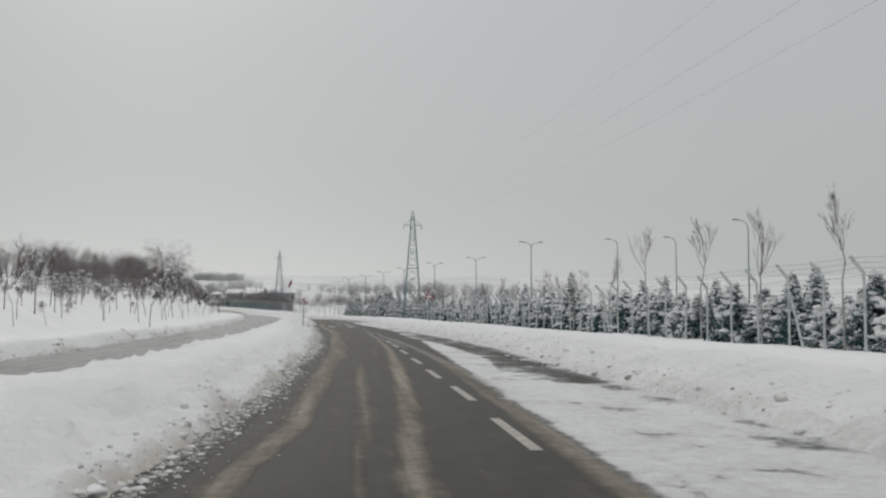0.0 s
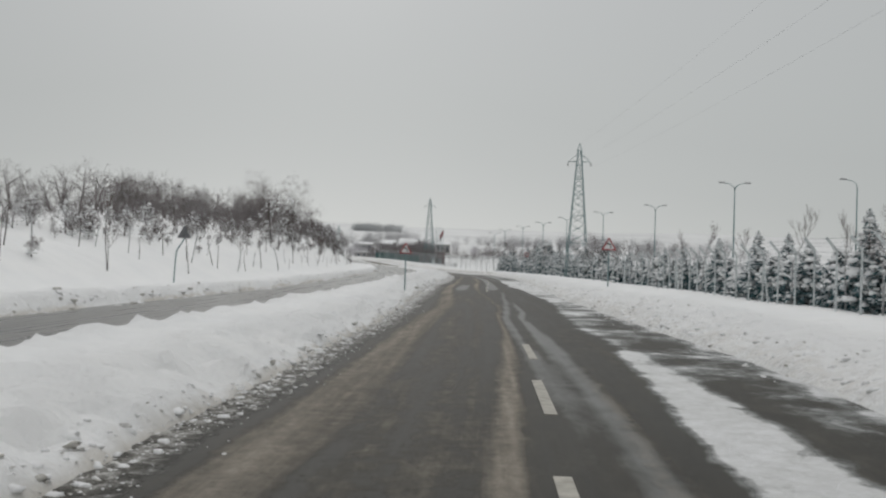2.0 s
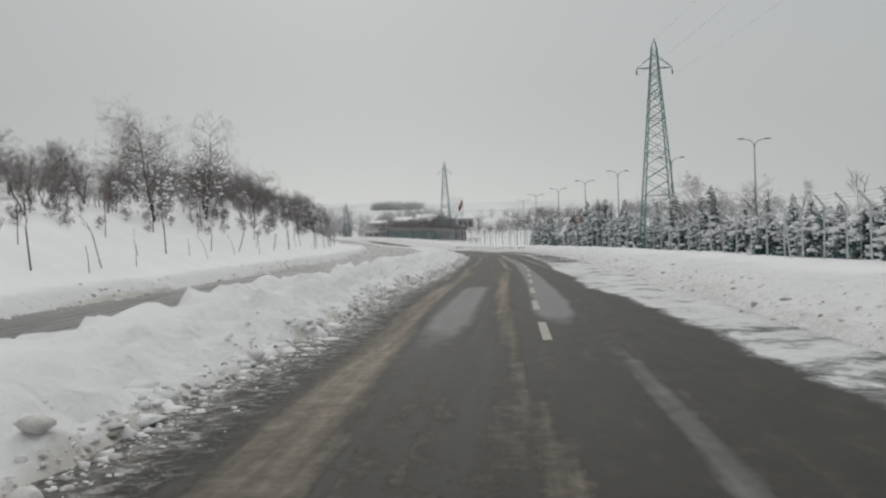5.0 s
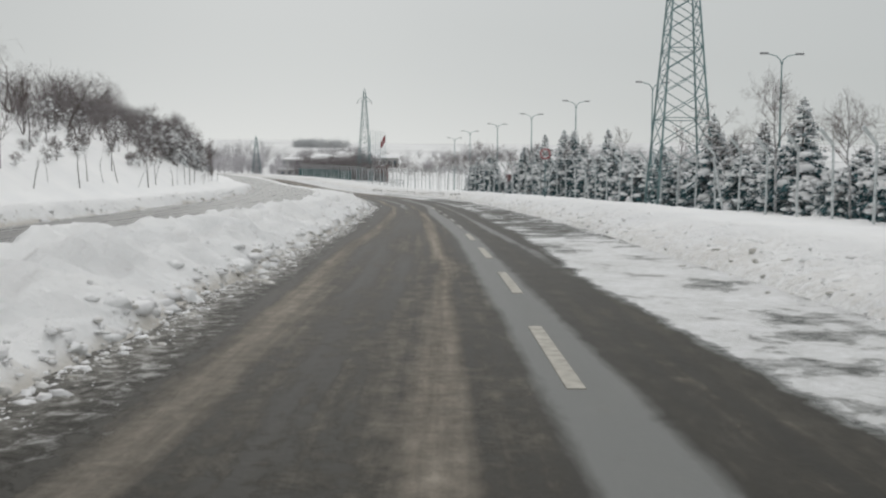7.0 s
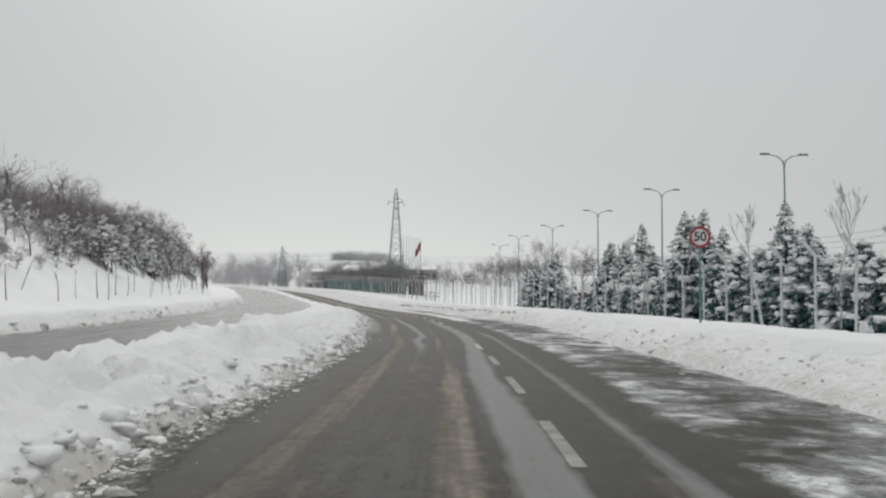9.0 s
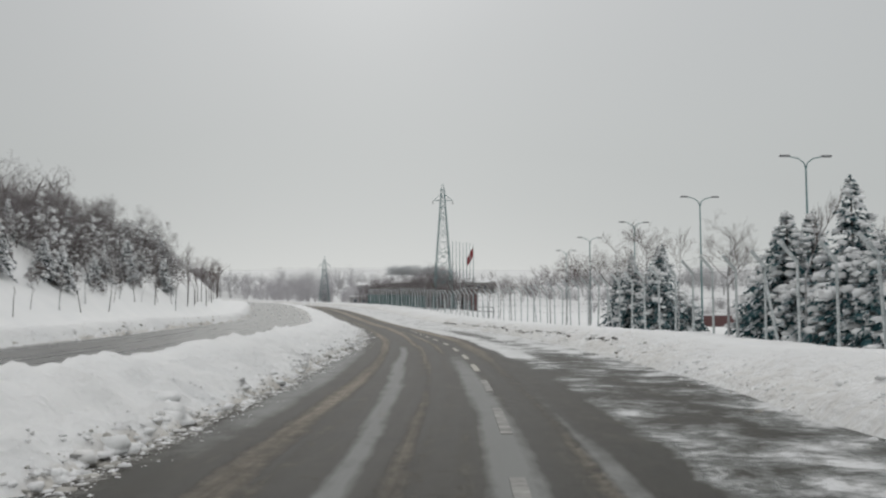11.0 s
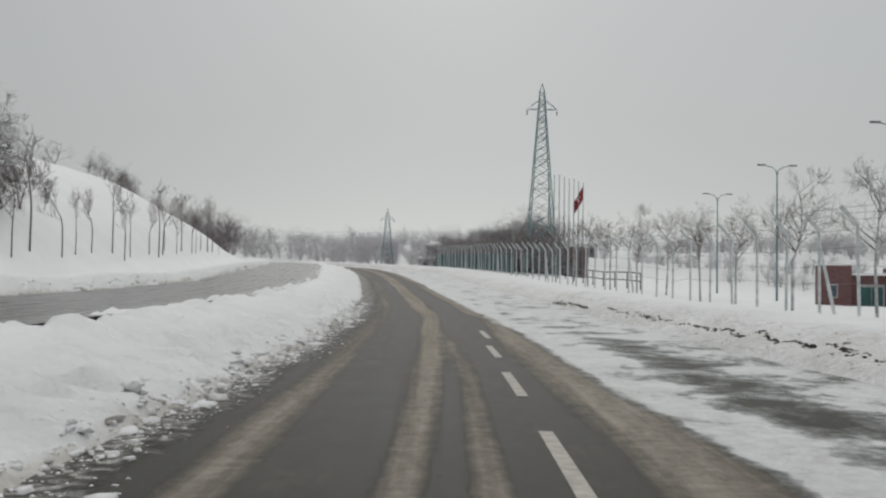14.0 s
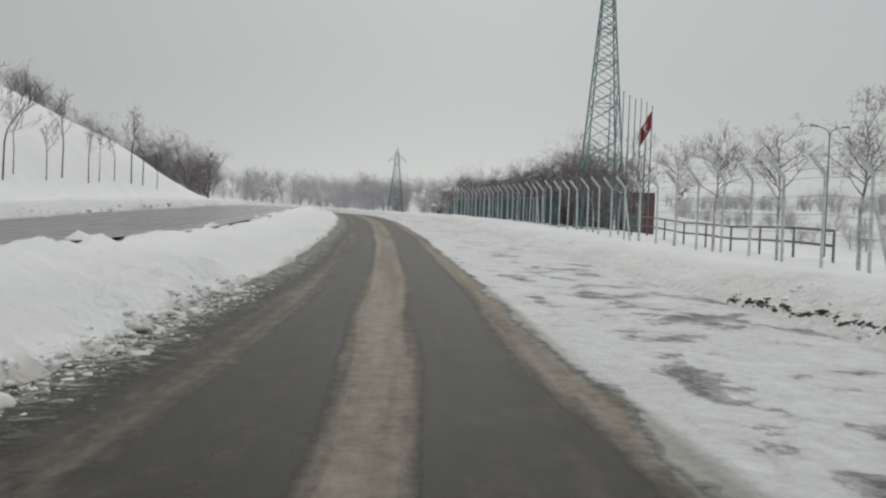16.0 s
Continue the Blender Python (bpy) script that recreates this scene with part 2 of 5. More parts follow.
def plan(s, n):
    """World x, y of a place s metres along the lane line and n metres to its right."""
    s, n = np.asarray(s, float), np.asarray(n, float)
    th = np.interp(s, S_TAB, TH_TAB)
    far = np.clip((np.abs(n) - 60) / 80, 0, 1)
    near = np.sign(n) * np.minimum(np.abs(n), 60)
    rest = n - near
    x = np.interp(s, S_TAB, X_TAB) + near * np.cos(th) + rest * math.cos(FAR_TURN)
    y = np.interp(s, S_TAB, Y_TAB) + near * np.sin(th) + rest * math.sin(FAR_TURN)
    return x, y


def at_xy(x, y):
    """s, n of a world place near the road."""
    d = (X_TAB - x) ** 2 + (Y_TAB - y) ** 2
    k = int(d.argmin())
    th = TH_TAB[k]
    return float(S_TAB[k] + (y - Y_TAB[k]) * math.cos(th) - (x - X_TAB[k]) * math.sin(th)), float((x - X_TAB[k]) * math.cos(th) + (y - Y_TAB[k]) * math.sin(th))


def locate(x, y):
    """s, n of a far world place, where the plan runs along the far turn."""
    side = 1 if at_xy(x, y)[1] > 0 else -1
    if abs(at_xy(x, y)[1]) < 60:
        return at_xy(x, y)
    dx, dy = x - (X_TAB + side * 60 * np.cos(TH_TAB)), y - (Y_TAB + side * 60 * np.sin(TH_TAB))
    k = int(np.abs(dy * math.cos(FAR_TURN) - dx * math.sin(FAR_TURN)).argmin())
    return float(S_TAB[k]), float(side * 60 + dx[k] * math.cos(FAR_TURN) + dy[k] * math.sin(FAR_TURN))


def smooth(x, a, b):
    t = np.clip((x - a) / (b - a), 0, 1)
    return t * t * (3 - 2 * t)


def bumps(s, n, size, seed, octaves=4):
    """Smooth value noise in about -1..1 over the plan."""
    out, amp, total = 0.0, 1.0, 0.0
    for o in range(octaves):
        u, v = np.asarray(s) / size, np.asarray(n) / size
        iu, iv = np.floor(u), np.floor(v)
        fu, fv = u - iu, v - iv
        fu, fv = fu * fu * (3 - 2 * fu), fv * fv * (3 - 2 * fv)

        def lat(a, b):
            h = np.sin(a * 127.1 + b * 311.7 + seed * 74.7) * 43758.5453
            return 2 * (h - np.floor(h)) - 1

        val = (lat(iu, iv) * (1 - fu) + lat(iu + 1, iv) * fu) * (1 - fv) + (lat(iu, iv + 1) * (1 - fu) + lat(iu + 1, iv + 1) * fu) * fv
        out, total = out + amp * val, total + amp
        amp, size, seed = amp * 0.5, size * 0.5, seed + 3.3
    return out / total


def puffs(s, n, size, seed):
    """Rounded lumps with creases between them, in about 0..1."""
    return np.tanh(2.4 * np.abs(bumps(s, n, size, seed, 2)))


def z_right(s):
    return np.interp(s, [225, 240, 256, 270, 286, 310, 340, 400, 600, 2600], [0, 0.08, 0.3, 0.65, 1.15, 1.9, 2.6, 3.6, 6.0, 20])


def z_left(s):
    return np.interp(s, [-150, 85, 112, 135, 165, 190, 210, 240, 262, 275, 300, 340, 400, 600, 2600], [-0.30, -0.32, -0.08, 0.12, 0.30, 0.46, 0.64, 0.80, 1.10, 1.55, 2.3, 3.2, 4.2, 6.5, 20])


def gutter(s):
    """Right edge of the driven surface."""
    return np.interp(s, [-60, 5, 20, 36, 50, 60, 110, 160, 190, 220, 250, 300], [3.4, 3.4, 3.6, 4.1, 3.9, 3.7, 3.8, 4.1, 4.6, 5.0, 5.2, 5.4]) + 0.25 * bumps(s, 0 * np.asarray(s), 7.0, 5)


def fence_n(s):
    """Offset of the boundary fence from the lane line."""
    return np.interp(s, [-30, 110, 140, 160, 190, 345], [14.2, 14.0, 11.8, 11.0, 10.0, 10.3])


def left_edge(s):
    """Foot of the snow heap on the median."""
    return np.interp(s, [-60, 4, 15, 31, 55, 66, 88, 95, 110, 125, 156, 183, 195, 212, 240], [-3.9, -3.9, -3.6, -3.35, -3.2, -3.4, -4.0, -4.25, -4.05, -4.1, -3.8, -4.3, -4.05, -4.1, -4.05]) + 0.17 * bumps(s, 0 * np.asarray(s), 2.6, 9)


def hill(s, n):
    """The slope on the left of the far carriageway."""
    top = np.interp(s, [-150, 0, 90, 150, 200, 250, 300, 325, 345, 365, 400, 500], [5, 5, 5.2, 6.5, 8.2, 10.5, 11.5, 9.5, 5, 2.4, 1.2, 0.5])
    return top * (1 - np.exp(-np.clip(-18.3 - n, 0, 200) / 9.0))


def ground_z(s, n):
    s, n = np.broadcast_arrays(np.asarray(s, float), np.asarray(n, float))
    zr, zl = z_right(s), z_left(s)
    le, ge = left_edge(s), gutter(s)
    base = np.maximum(zl, 0) + (zr - np.maximum(zl, 0)) * smooth(n, -9.0, -4.0) + np.minimum(zl, 0) * smooth(-n, 7.6, 9.2)
    rough = bumps(s, n, 1.3, 1)
    lump = bumps(s, n, 0.45, 17, 3)
    wide = bumps(s, n, 6.0, 31)
    # median heap
    rise = -(n - le)
    a = 0.36 * smooth(rise, -0.18, 0.28) + 0.64 * smooth(rise, -0.05, 1.9)
    b = 1 - smooth(-n, 6.6, 8.6)
    heap = np.minimum(a, b)
    bed = 1 - np.maximum(smooth(rise, -0.2, 0.12) * b, smooth(n - ge, -0.2, 0.12))
    z = base - 0.20 * bed + heap * (np.interp(s, [0, 20, 34, 46, 68, 84, 105, 135, 168, 193, 223, 246, 300], [0.42, 0.41, 0.36, 0.31, 0.31, 0.46, 0.54, 0.52, 0.42, 0.44, 0.32, 0.24, 0.3]) + 0.16 * wide) + np.minimum(heap, 1 - heap * (0.72 - 0.40 * smooth(s, 78, 90) * (1 - smooth(s, 150, 175)))) * (0.18 * rough + 0.40 * lump + 0.50 * (puffs(s, n, 0.95, 71) - 0.50) + 0.36 * (puffs(s, n, 0.45, 73) - 0.50)) + 0.10 * np.clip(bumps(s, n, 0.9, 61, 3), 0, 1) * np.exp(-((n + 6.9) / 0.7) ** 2)
    # far carriageway bed and the heap beyond it
    c = smooth(-(n + 14.0 + 0.25 * bumps(s, 0 * s, 5.0, 3)), -0.1, 1.1)
    d = 1 - smooth(-n, 15.6, 17.5) * 0.25
    z = z + c * d * (0.78 + 0.10 * wide) + np.minimum(c, 1 - c * 0.6) * (0.20 * rough + 0.16 * lump) * (n < -13)
    z = z + hill(s, n) + 0.25 * bumps(s, n, 9.0, 12) * smooth(-n, 19, 26)
    # right verge
    e = 0.25 * smooth(n - ge, -0.2, 0.3) + 0.75 * smooth(n - ge, -0.1, 2.1)
    z = z + e * (0.58 + 0.14 * wide) + np.minimum(e, 1 - e * 0.75) * (0.24 * rough + 0.20 * lump + 0.32 * (puffs(s, n, 0.9, 83) - 0.3) + 0.14 * (puffs(s, n, 0.45, 85) - 0.3))
    f = smooth(n, 7.5, 12.0)
    z = z - f * np.interp(s, [0, 110, 160, 190], [0.45, 0.45, 0.28, 0.22])
    g = smooth(n, 13, 28)
    z = z - g * 1.0 - smooth(n, 18, 42) * np.interp(s, [200, 260, 315, 360, 400], [0.0, 1.2, 2.6, 1.6, 0.0])
    # distant country
    x, y = plan(s, n)
    r = np.hypot(x, y - 120)
    z = z + smooth(r, 260, 1100) * (31 + 8 * bumps(x, y, 260, 41, 3)) + smooth(r, 140, 400) * 3.0 * (0.4 + bumps(x, y, 90, 23, 3)) * (np.abs(n) > 40)
    # knoll with the village
    z = z + 3.4 * np.exp(-(((x + 99) / 36) ** 2 + ((y - 434) / 32) ** 2) ** 2)
    return z


def road_z(s, n):
    s, n = np.broadcast_arrays(np.asarray(s, float), np.asarray(n, float))
    return np.where(n < -6, z_left(s), z_right(s)) + 0.0 * n


def spot(s, n):
    x, y = plan(s, n)
    return Vector((float(x), float(y), float(ground_z(s, n))))


# ---------------------------------------------------------------- builders


def mesh_of(name, verts, faces, mat=None, smooth_shade=False):
    me = bpy.data.meshes.new(name)
    me.from_pydata(verts, [], faces)
    if mat:
        me.materials.append(mat)
    if smooth_shade:
        me.polygons.foreach_set("use_smooth", [True] * len(me.polygons))
    me.update()
    return me


def grid_mesh(name, ss, ns, zfun, mat, uv=False, attrs=None):
    S, N = np.meshgrid(ss, ns, indexing="ij")
    X, Y = plan(S, N)
    Z = zfun(S, N)
    a, b = S.shape
    co = np.stack([X, Y, Z], -1).reshape(-1, 3)
    idx = np.arange(a * b).reshape(a, b)
    q = np.stack([idx[:-1, :-1], idx[:-1, 1:], idx[1:, 1:], idx[1:, :-1]], -1).reshape(-1, 4)
    me = bpy.data.meshes.new(name)
    me.vertices.add(len(co))
    me.vertices.foreach_set("co", co.ravel())
    me.loops.add(q.size)
    me.loops.foreach_set("vertex_index", q.ravel())
    me.polygons.add(len(q))
    me.polygons.foreach_set("loop_start", np.arange(0, q.size, 4))
    me.polygons.foreach_set("loop_total", np.full(len(q), 4))
    me.update(calc_edges=True)
    me.polygons.foreach_set("use_smooth", [True] * len(q))
    if uv:
        layer = me.uv_layers.new(name="plan")
        layer.data.foreach_set("uv", np.stack([S.ravel()[q.ravel()], N.ravel()[q.ravel()]], -1).ravel())
    for key, fun in (attrs or {}).items():
        at = me.attributes.new(key, "FLOAT", "POINT")
        at.data.foreach_set("value", np.asarray(fun(S, N), float).ravel())
    me.materials.append(mat)
    me.validate()
    return me


def part(name, data, parent, label="", m=None):
    """Links a mesh as one object under a thing or a part."""
    ob = new(name, data)
    ob.parent = parent
    if m is not None:
        ob.matrix_basis = m
    if label:
        ob["label"] = label
    return ob


def thing(name, m, label, category, group="", kind=""):
    ob = new(name)
    ob.matrix_basis = m
    ob.empty_display_size = 0.2
    return tagged(ob, label, category, group, kind)


class Bag:
    """Collects vertices and faces of one mesh."""

    def __init__(self):
        self.v, self.f = [], []

    def tube(self, points, radii, sides=5, cap=True):
        base = len(self.v)
        ax = None
        for k, (p, r) in enumerate(zip(points, radii)):
            p = Vector(p)
            d = (Vector(points[min(k + 1, len(points) - 1)]) - Vector(points[max(k - 1, 0)])).normalized()
            if ax is None or abs(ax.dot(d)) > 0.95:
                ax = d.orthogonal().normalized()
            ax = (ax - d * ax.dot(d)).normalized()
            bx = d.cross(ax)
            for j in range(sides):
                t = 2 * math.pi * j / sides
                self.v.append(tuple(p + (ax * math.cos(t) + bx * math.sin(t)) * r))
        for k in range(len(points) - 1):
            for j in range(sides):
                a, b = base + k * sides + j, base + k * sides + (j + 1) % sides
                self.f.append((a, b, b + sides, a + sides))
        if cap:
            self.f.append(tuple(range(base + sides - 1, base - 1, -1)))
            e = base + (len(points) - 1) * sides
            self.f.append(tuple(range(e, e + sides)))
        return self

    def box(self, c, size, rot=0.0, bevel=0.0):
        x, y, z = (k / 2 for k in size)
        base = len(self.v)
        ca, sa = math.cos(rot), math.sin(rot)
        pts = []
        if bevel <= 0:
            for dz in (-z, z):
                for dx, dy in ((-x, -y), (x, -y), (x, y), (-x, y)):
                    pts.append((dx, dy, dz))
            faces = [(3, 2, 1, 0), (4, 5, 6, 7), (0, 1, 5, 4), (1, 2, 6, 5), (2, 3, 7, 6), (3, 0, 4, 7)]
        else:
            ring = [(-x + bevel, -y), (x - bevel, -y), (x, -y + bevel), (x, y - bevel), (x - bevel, y), (-x + bevel, y), (-x, y - bevel), (-x, -y + bevel)]
            for dz in (-z, z):
                pts += [(a, b, dz) for a, b in ring]
            faces = [tuple(range(7, -1, -1)), tuple(range(8, 16))] + [(k, (k + 1) % 8, 8 + (k + 1) % 8, 8 + k) for k in range(8)]
        for dx, dy, dz in pts:
            self.v.append((c[0] + dx * ca - dy * sa, c[1] + dx * sa + dy * ca, c[2] + dz))
        self.f += [tuple(base + i for i in f) for f in faces]
        return self

    def blob(self, c, size, rng, rings=3, sides=6, rag=0.25):
        base = len(self.v)
        c = Vector(c)
        self.v.append(tuple(c + Vector((0, 0, -size[2]))))
        for r in range(1, rings + 1):
            t = math.pi * r / (rings + 1)
            for j in range(sides):
                a = 2 * math.pi * (j + 0.5 * (r % 2)) / sides
                k = 1 + rng.uniform(-rag, rag)
                self.v.append((c[0] + size[0] * math.sin(t) * math.cos(a) * k, c[1] + size[1] * math.sin(t) * math.sin(a) * k, c[2] - size[2] * math.cos(t) * k))
        self.v.append(tuple(c + Vector((0, 0, size[2]))))
        top = len(self.v) - 1
        for j in range(sides):
            self.f.append((base, base + 1 + (j + 1) % sides, base + 1 + j))
            self.f.append((top, top - sides + j, top - sides + (j + 1) % sides))
        for r in range(rings - 1):
            for j in range(sides):
                a, b = base + 1 + r * sides + j, base + 1 + r * sides + (j + 1) % sides
                self.f.append((a, b, b + sides, a + sides))
        return self

    def mesh(self, name, mat, smooth_shade=False):
        return mesh_of(name, self.v, self.f, mat, smooth_shade)


# ---------------------------------------------------------------- ground and carriageways
def steps(*spans):
    out = []
    for a, b, d in spans:
        out += list(np.arange(a, b, d))
    return np.array(out + [spans[-1][1]])


S_GROUND = steps((-150, -20, 4), (-20, 252, 0.22), (252, 330, 1.0), (330, 480, 4), (480, 900, 20), (900, 2400, 100))
N_GROUND = np.concatenate([steps((-1800, -300, 120), (-300, -100, 20), (-100, -40, 3), (-40, -18, 1.0)), steps((-17.5, -13.2, 0.22), (-12.9, -8.6, 0.8), (-8.2, -2.8, 0.2), (-2.4, 2.6, 0.7), (2.8, 8.4, 0.22), (8.8, 14, 0.6), (15, 40, 2.0), (42, 100, 4), (110, 300, 20), (320, 700, 40), (760, 2000, 140))])


def dirt(S, N):
    le, ge = left_edge(S), gutter(S)
    a = np.exp(-((N - le - 0.22) / 0.30) ** 2) * 0.85 + np.exp(-((N - le + 0.5) / 0.5) ** 2) * 0.05
    b = np.exp(-((N - ge - 0.1) / 0.7) ** 2) * 0.20 + np.exp(-((N - ge - 1.2) / 1.0) ** 2) * 0.09
    b = b * np.interp(S, [150, 185], [1.0, 0.9]) + 0.10 * np.exp(-((N - ge - 1.4) / 1.3) ** 4) * smooth(S, 150, 190)
    c = np.exp(-((N + 14.15) / 0.25) ** 2) * 0.5
    return np.clip(np.maximum(np.maximum(a, b), c) + 0.10 * bumps(S, N, 2.5, 77) * ((N > -7) & (N < 7)), 0, 1)


def far_haze(S, N):
    """Grey painted into the colour of distant fields in place of haze."""
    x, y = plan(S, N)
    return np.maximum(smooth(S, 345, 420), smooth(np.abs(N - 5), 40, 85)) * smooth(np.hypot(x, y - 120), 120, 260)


def crumb(S, N):
    """How far the snow is broken up by the plough."""
    a = smooth(-(N - left_edge(S)), -0.5, 0.0) * (1 - smooth(-(N - left_edge(S)), 1.3, 2.8)) * (N > -9)
    b = smooth(N - gutter(S), -0.6, 0.0) * (1 - smooth(N - gutter(S), 1.6, 3.2))
    c = smooth(-(N + 13.9), -0.2, 0.1) * (1 - smooth(-(N + 13.9), 0.9, 1.6))
    return np.maximum(np.maximum(a, b), c) + 0.35 * np.exp(-((N + 6.8) / 0.8) ** 2)


ground = tagged(new("ground", grid_mesh("ground", S_GROUND, N_GROUND, ground_z, SNOW, attrs={"dirt": dirt, "far_haze": far_haze, "crumb": crumb})), "deep white snow over fields, verges and a hillside", "snowy ground", kind="structure")


def cover(S, N):
    """Packed snow left lying on the carriageway; about 0.5 is half covered."""
    edge = np.interp(S, [-60, 4, 9, 15, 20, 26, 32, 36, 44, 52, 58, 66, 92, 97, 110, 121, 128, 150, 165, 180, 190, 197, 212, 217, 226, 232, 240, 300],
                     [0.2, 0.25, 0.42, 0.5, 0.78, 1.05, 1.3, 1.5, 1.95, 1.9, 2.0, 2.5, 2.1, 1.45, 1.2, 1.3, 1.4, 1.5, 1.5, 1.35, 1.25, 1.2, 1.1, 0.95, 0.95, 0.7, 0.6, 0.5])
    edge = edge + 0.22 * bumps(S, 0 * S, 5.0, 51, 3) * smooth(S, 38, 48)
    inner = np.interp(S, [-20, 12, 15, 17, 21, 25, 36, 43, 46], [9, 9, 2.2, 1.5, 2.0, 2.4, 2.6, 2.45, 2.3])
    lane = smooth(N - edge, -0.12, 0.30)
    thin = np.interp(S, [-60, 12, 20, 30, 45, 58, 75, 92, 100, 118, 126, 150, 165, 180, 192, 200, 215, 232, 300], [0.86, 0.78, 0.40, 0.36, 0.48, 0.60, 0.66, 0.82, 0.92, 0.86, 0.58, 0.50, 0.48, 0.58, 0.70, 0.74, 0.80, 0.90, 0.92])
    c = thin + np.interp(S, [198, 222], [0.34, 0.20]) * bumps(S, N, 6.0, 55) + 0.16 * bumps(S, N, 1.7, 57)
    # the clean strip between the two lanes at the start, and again past the gatehouse
    strip = smooth(N - edge, -0.10, 0.12) * (1 - smooth(N - inner, -0.25, 0.15)) * (1 - smooth(S, 42, 45))
    c = np.maximum(c, 0.98 * strip)
    later = np.exp(-((N - edge - 0.55) / 0.6) ** 4) * smooth(S, 180, 188)
    c = np.maximum(c, 1.0 * later + 0.10 * bumps(S, N, 2.0, 59))
    # bare melt water along the far lane
    bare = np.exp(-((N - 2.9 - 0.35 * bumps(S, 0 * S, 12.0, 60)) / 0.62) ** 4) * np.interp(S, [14, 20, 44, 60, 120, 128, 170, 182, 190, 198, 204, 216, 228, 240], [0.0, 0.12, 0.12, 0.05, 0.0, 0.10, 0.05, 0.08, 0.14, 0.14, 0.36, 0.38, 0.16, 0.06])
    c = c - bare - 0.16 * np.exp(-((N - gutter(S) + 0.35) / 0.3) ** 2) * (S < 60)
    # thin snow creeping out from the verge
    c = np.maximum(c, 0.62 * smooth(N - gutter(S), -0.9, 0.0) + 0.25 * bumps(S, N, 1.4, 62))
    return np.where(N < -6, 0.0, np.clip(c * lane, 0, 1))


def band(S, N, at, centre, half, strength, wander=0.06, seed=4):
    """A streak along the road: its offset, half width and strength at some stations."""
    c = np.interp(S, at, centre) + wander * bumps(S, 0 * S, 9.0, seed)
    return np.interp(S, at, strength) * np.exp(-((N - c) / np.interp(S, at, half)) ** 4)


def tan_mask(S, N):
    """Brown slush ridges between the wheel tracks."""
    t = band(S, N, [-20, 4, 8, 15, 26, 34, 53, 60, 90, 98, 104, 122, 129, 156, 164, 182, 190, 196, 206, 214, 223, 244],
             [-3.2, -3.12, -2.7, -2.65, -2.5, -2.2, -2.1, -1.85, -2.8, -2.8, -2.75, -3.0, -2.75, -2.3, -2.65, -2.7, -2.7, -2.8, -2.8, -3.0, -3.15, -2.9],
             [0.2, 0.16, 0.2, 0.24, 0.36, 0.42, 0.42, 0.40, 0.34, 0.32, 0.26, 0.25, 0.25, 0.2, 0.22, 0.2, 0.16, 0.18, 0.22, 0.28, 0.3, 0.4],
             [0.6, 0.62, 0.62, 0.60, 0.50, 0.46, 0.48, 0.50, 0.54, 0.54, 0.5, 0.50, 0.48, 0.5, 0.52, 0.5, 0.56, 0.60, 0.60, 0.58, 0.4, 0.32])
    t = np.maximum(t, band(S, N, [-20, 4, 8, 18, 26, 31, 39, 53, 61, 80, 91, 98, 106, 117, 126, 134, 150, 160, 175, 194, 198, 212, 217, 227, 233, 237, 241, 246, 300],
             [-1.5, -1.45, -1.25, -0.85, -0.55, -0.34, -0.12, 0.0, 0.15, -0.6, -0.88, -0.97, -1.04, -0.92, -1.04, -1.05, -1.0, -1.15, -1.2, -1.36, -1.5, -1.52, -1.5, -1.4, -1.25, -1.15, -1.2, -1.38, -1.3],
             [0.14, 0.14, 0.17, 0.20, 0.2, 0.14, 0.14, 0.10, 0.1, 0.12, 0.16, 0.18, 0.26, 0.14, 0.22, 0.24, 0.14, 0.12, 0.1, 0.13, 0.16, 0.18, 0.22, 0.28, 0.28, 0.30, 0.38, 0.38, 0.5],
             [0.6, 0.6, 0.6, 0.66, 0.62, 0.56, 0.5, 0.5, 0.4, 0.35, 0.58, 0.58, 0.60, 0.58, 0.56, 0.54, 0.42, 0.45, 0.26, 0.50, 0.54, 0.62, 0.66, 0.80, 0.95, 1.0, 1.0, 1.0, 1.0], seed=8))
    t = np.maximum(t, band(S, N, [-20, 4, 18, 30, 186, 194, 198, 203, 212, 217, 226, 232],
             [-2.0, -1.97, -1.75, -1.6, -0.7, -0.67, -0.70, -0.75, -0.9, -0.82, -1.0, -1.2],
             [0.08, 0.08, 0.16, 0.1, 0.1, 0.13, 0.13, 0.13, 0.12, 0.12, 0.15, 0.2], [0.45, 0.45, 0.45, 0.0, 0.0, 0.58, 0.60, 0.60, 0.60, 0.55, 0.4, 0.3], seed=14))
    t = np.maximum(t, band(S, N, [-20, 4, 18, 30, 45, 180, 194, 198, 212, 217, 226, 232, 237, 242, 300],
             [0.22, 0.25, 0.62, 0.9, 1.1, 0.6, 0.66, 0.78, 0.82, 0.62, 0.62, 0.65, 0.78, 0.5, 0.4],
             [0.2, 0.2, 0.28, 0.2, 0.2, 0.1, 0.36, 0.38, 0.5, 0.42, 0.42, 0.30, 0.28, 0.3, 0.3], [0.6, 0.6, 0.5, 0.3, 0.0, 0.2, 0.50, 0.52, 0.60, 0.66, 0.66, 0.70, 0.75, 0.75, 0.75], seed=24))
    film = np.interp(S, [14, 26, 62, 85, 100, 138, 155, 175], [0.02, 0.15, 0.16, 0.10, 0.17, 0.16, 0.10, 0.04]) * smooth(N, -2.9, -2.4) * (1 - smooth(N, -0.7, -0.2))
    return np.where(N < -6, -0.2, np.maximum(t, film))


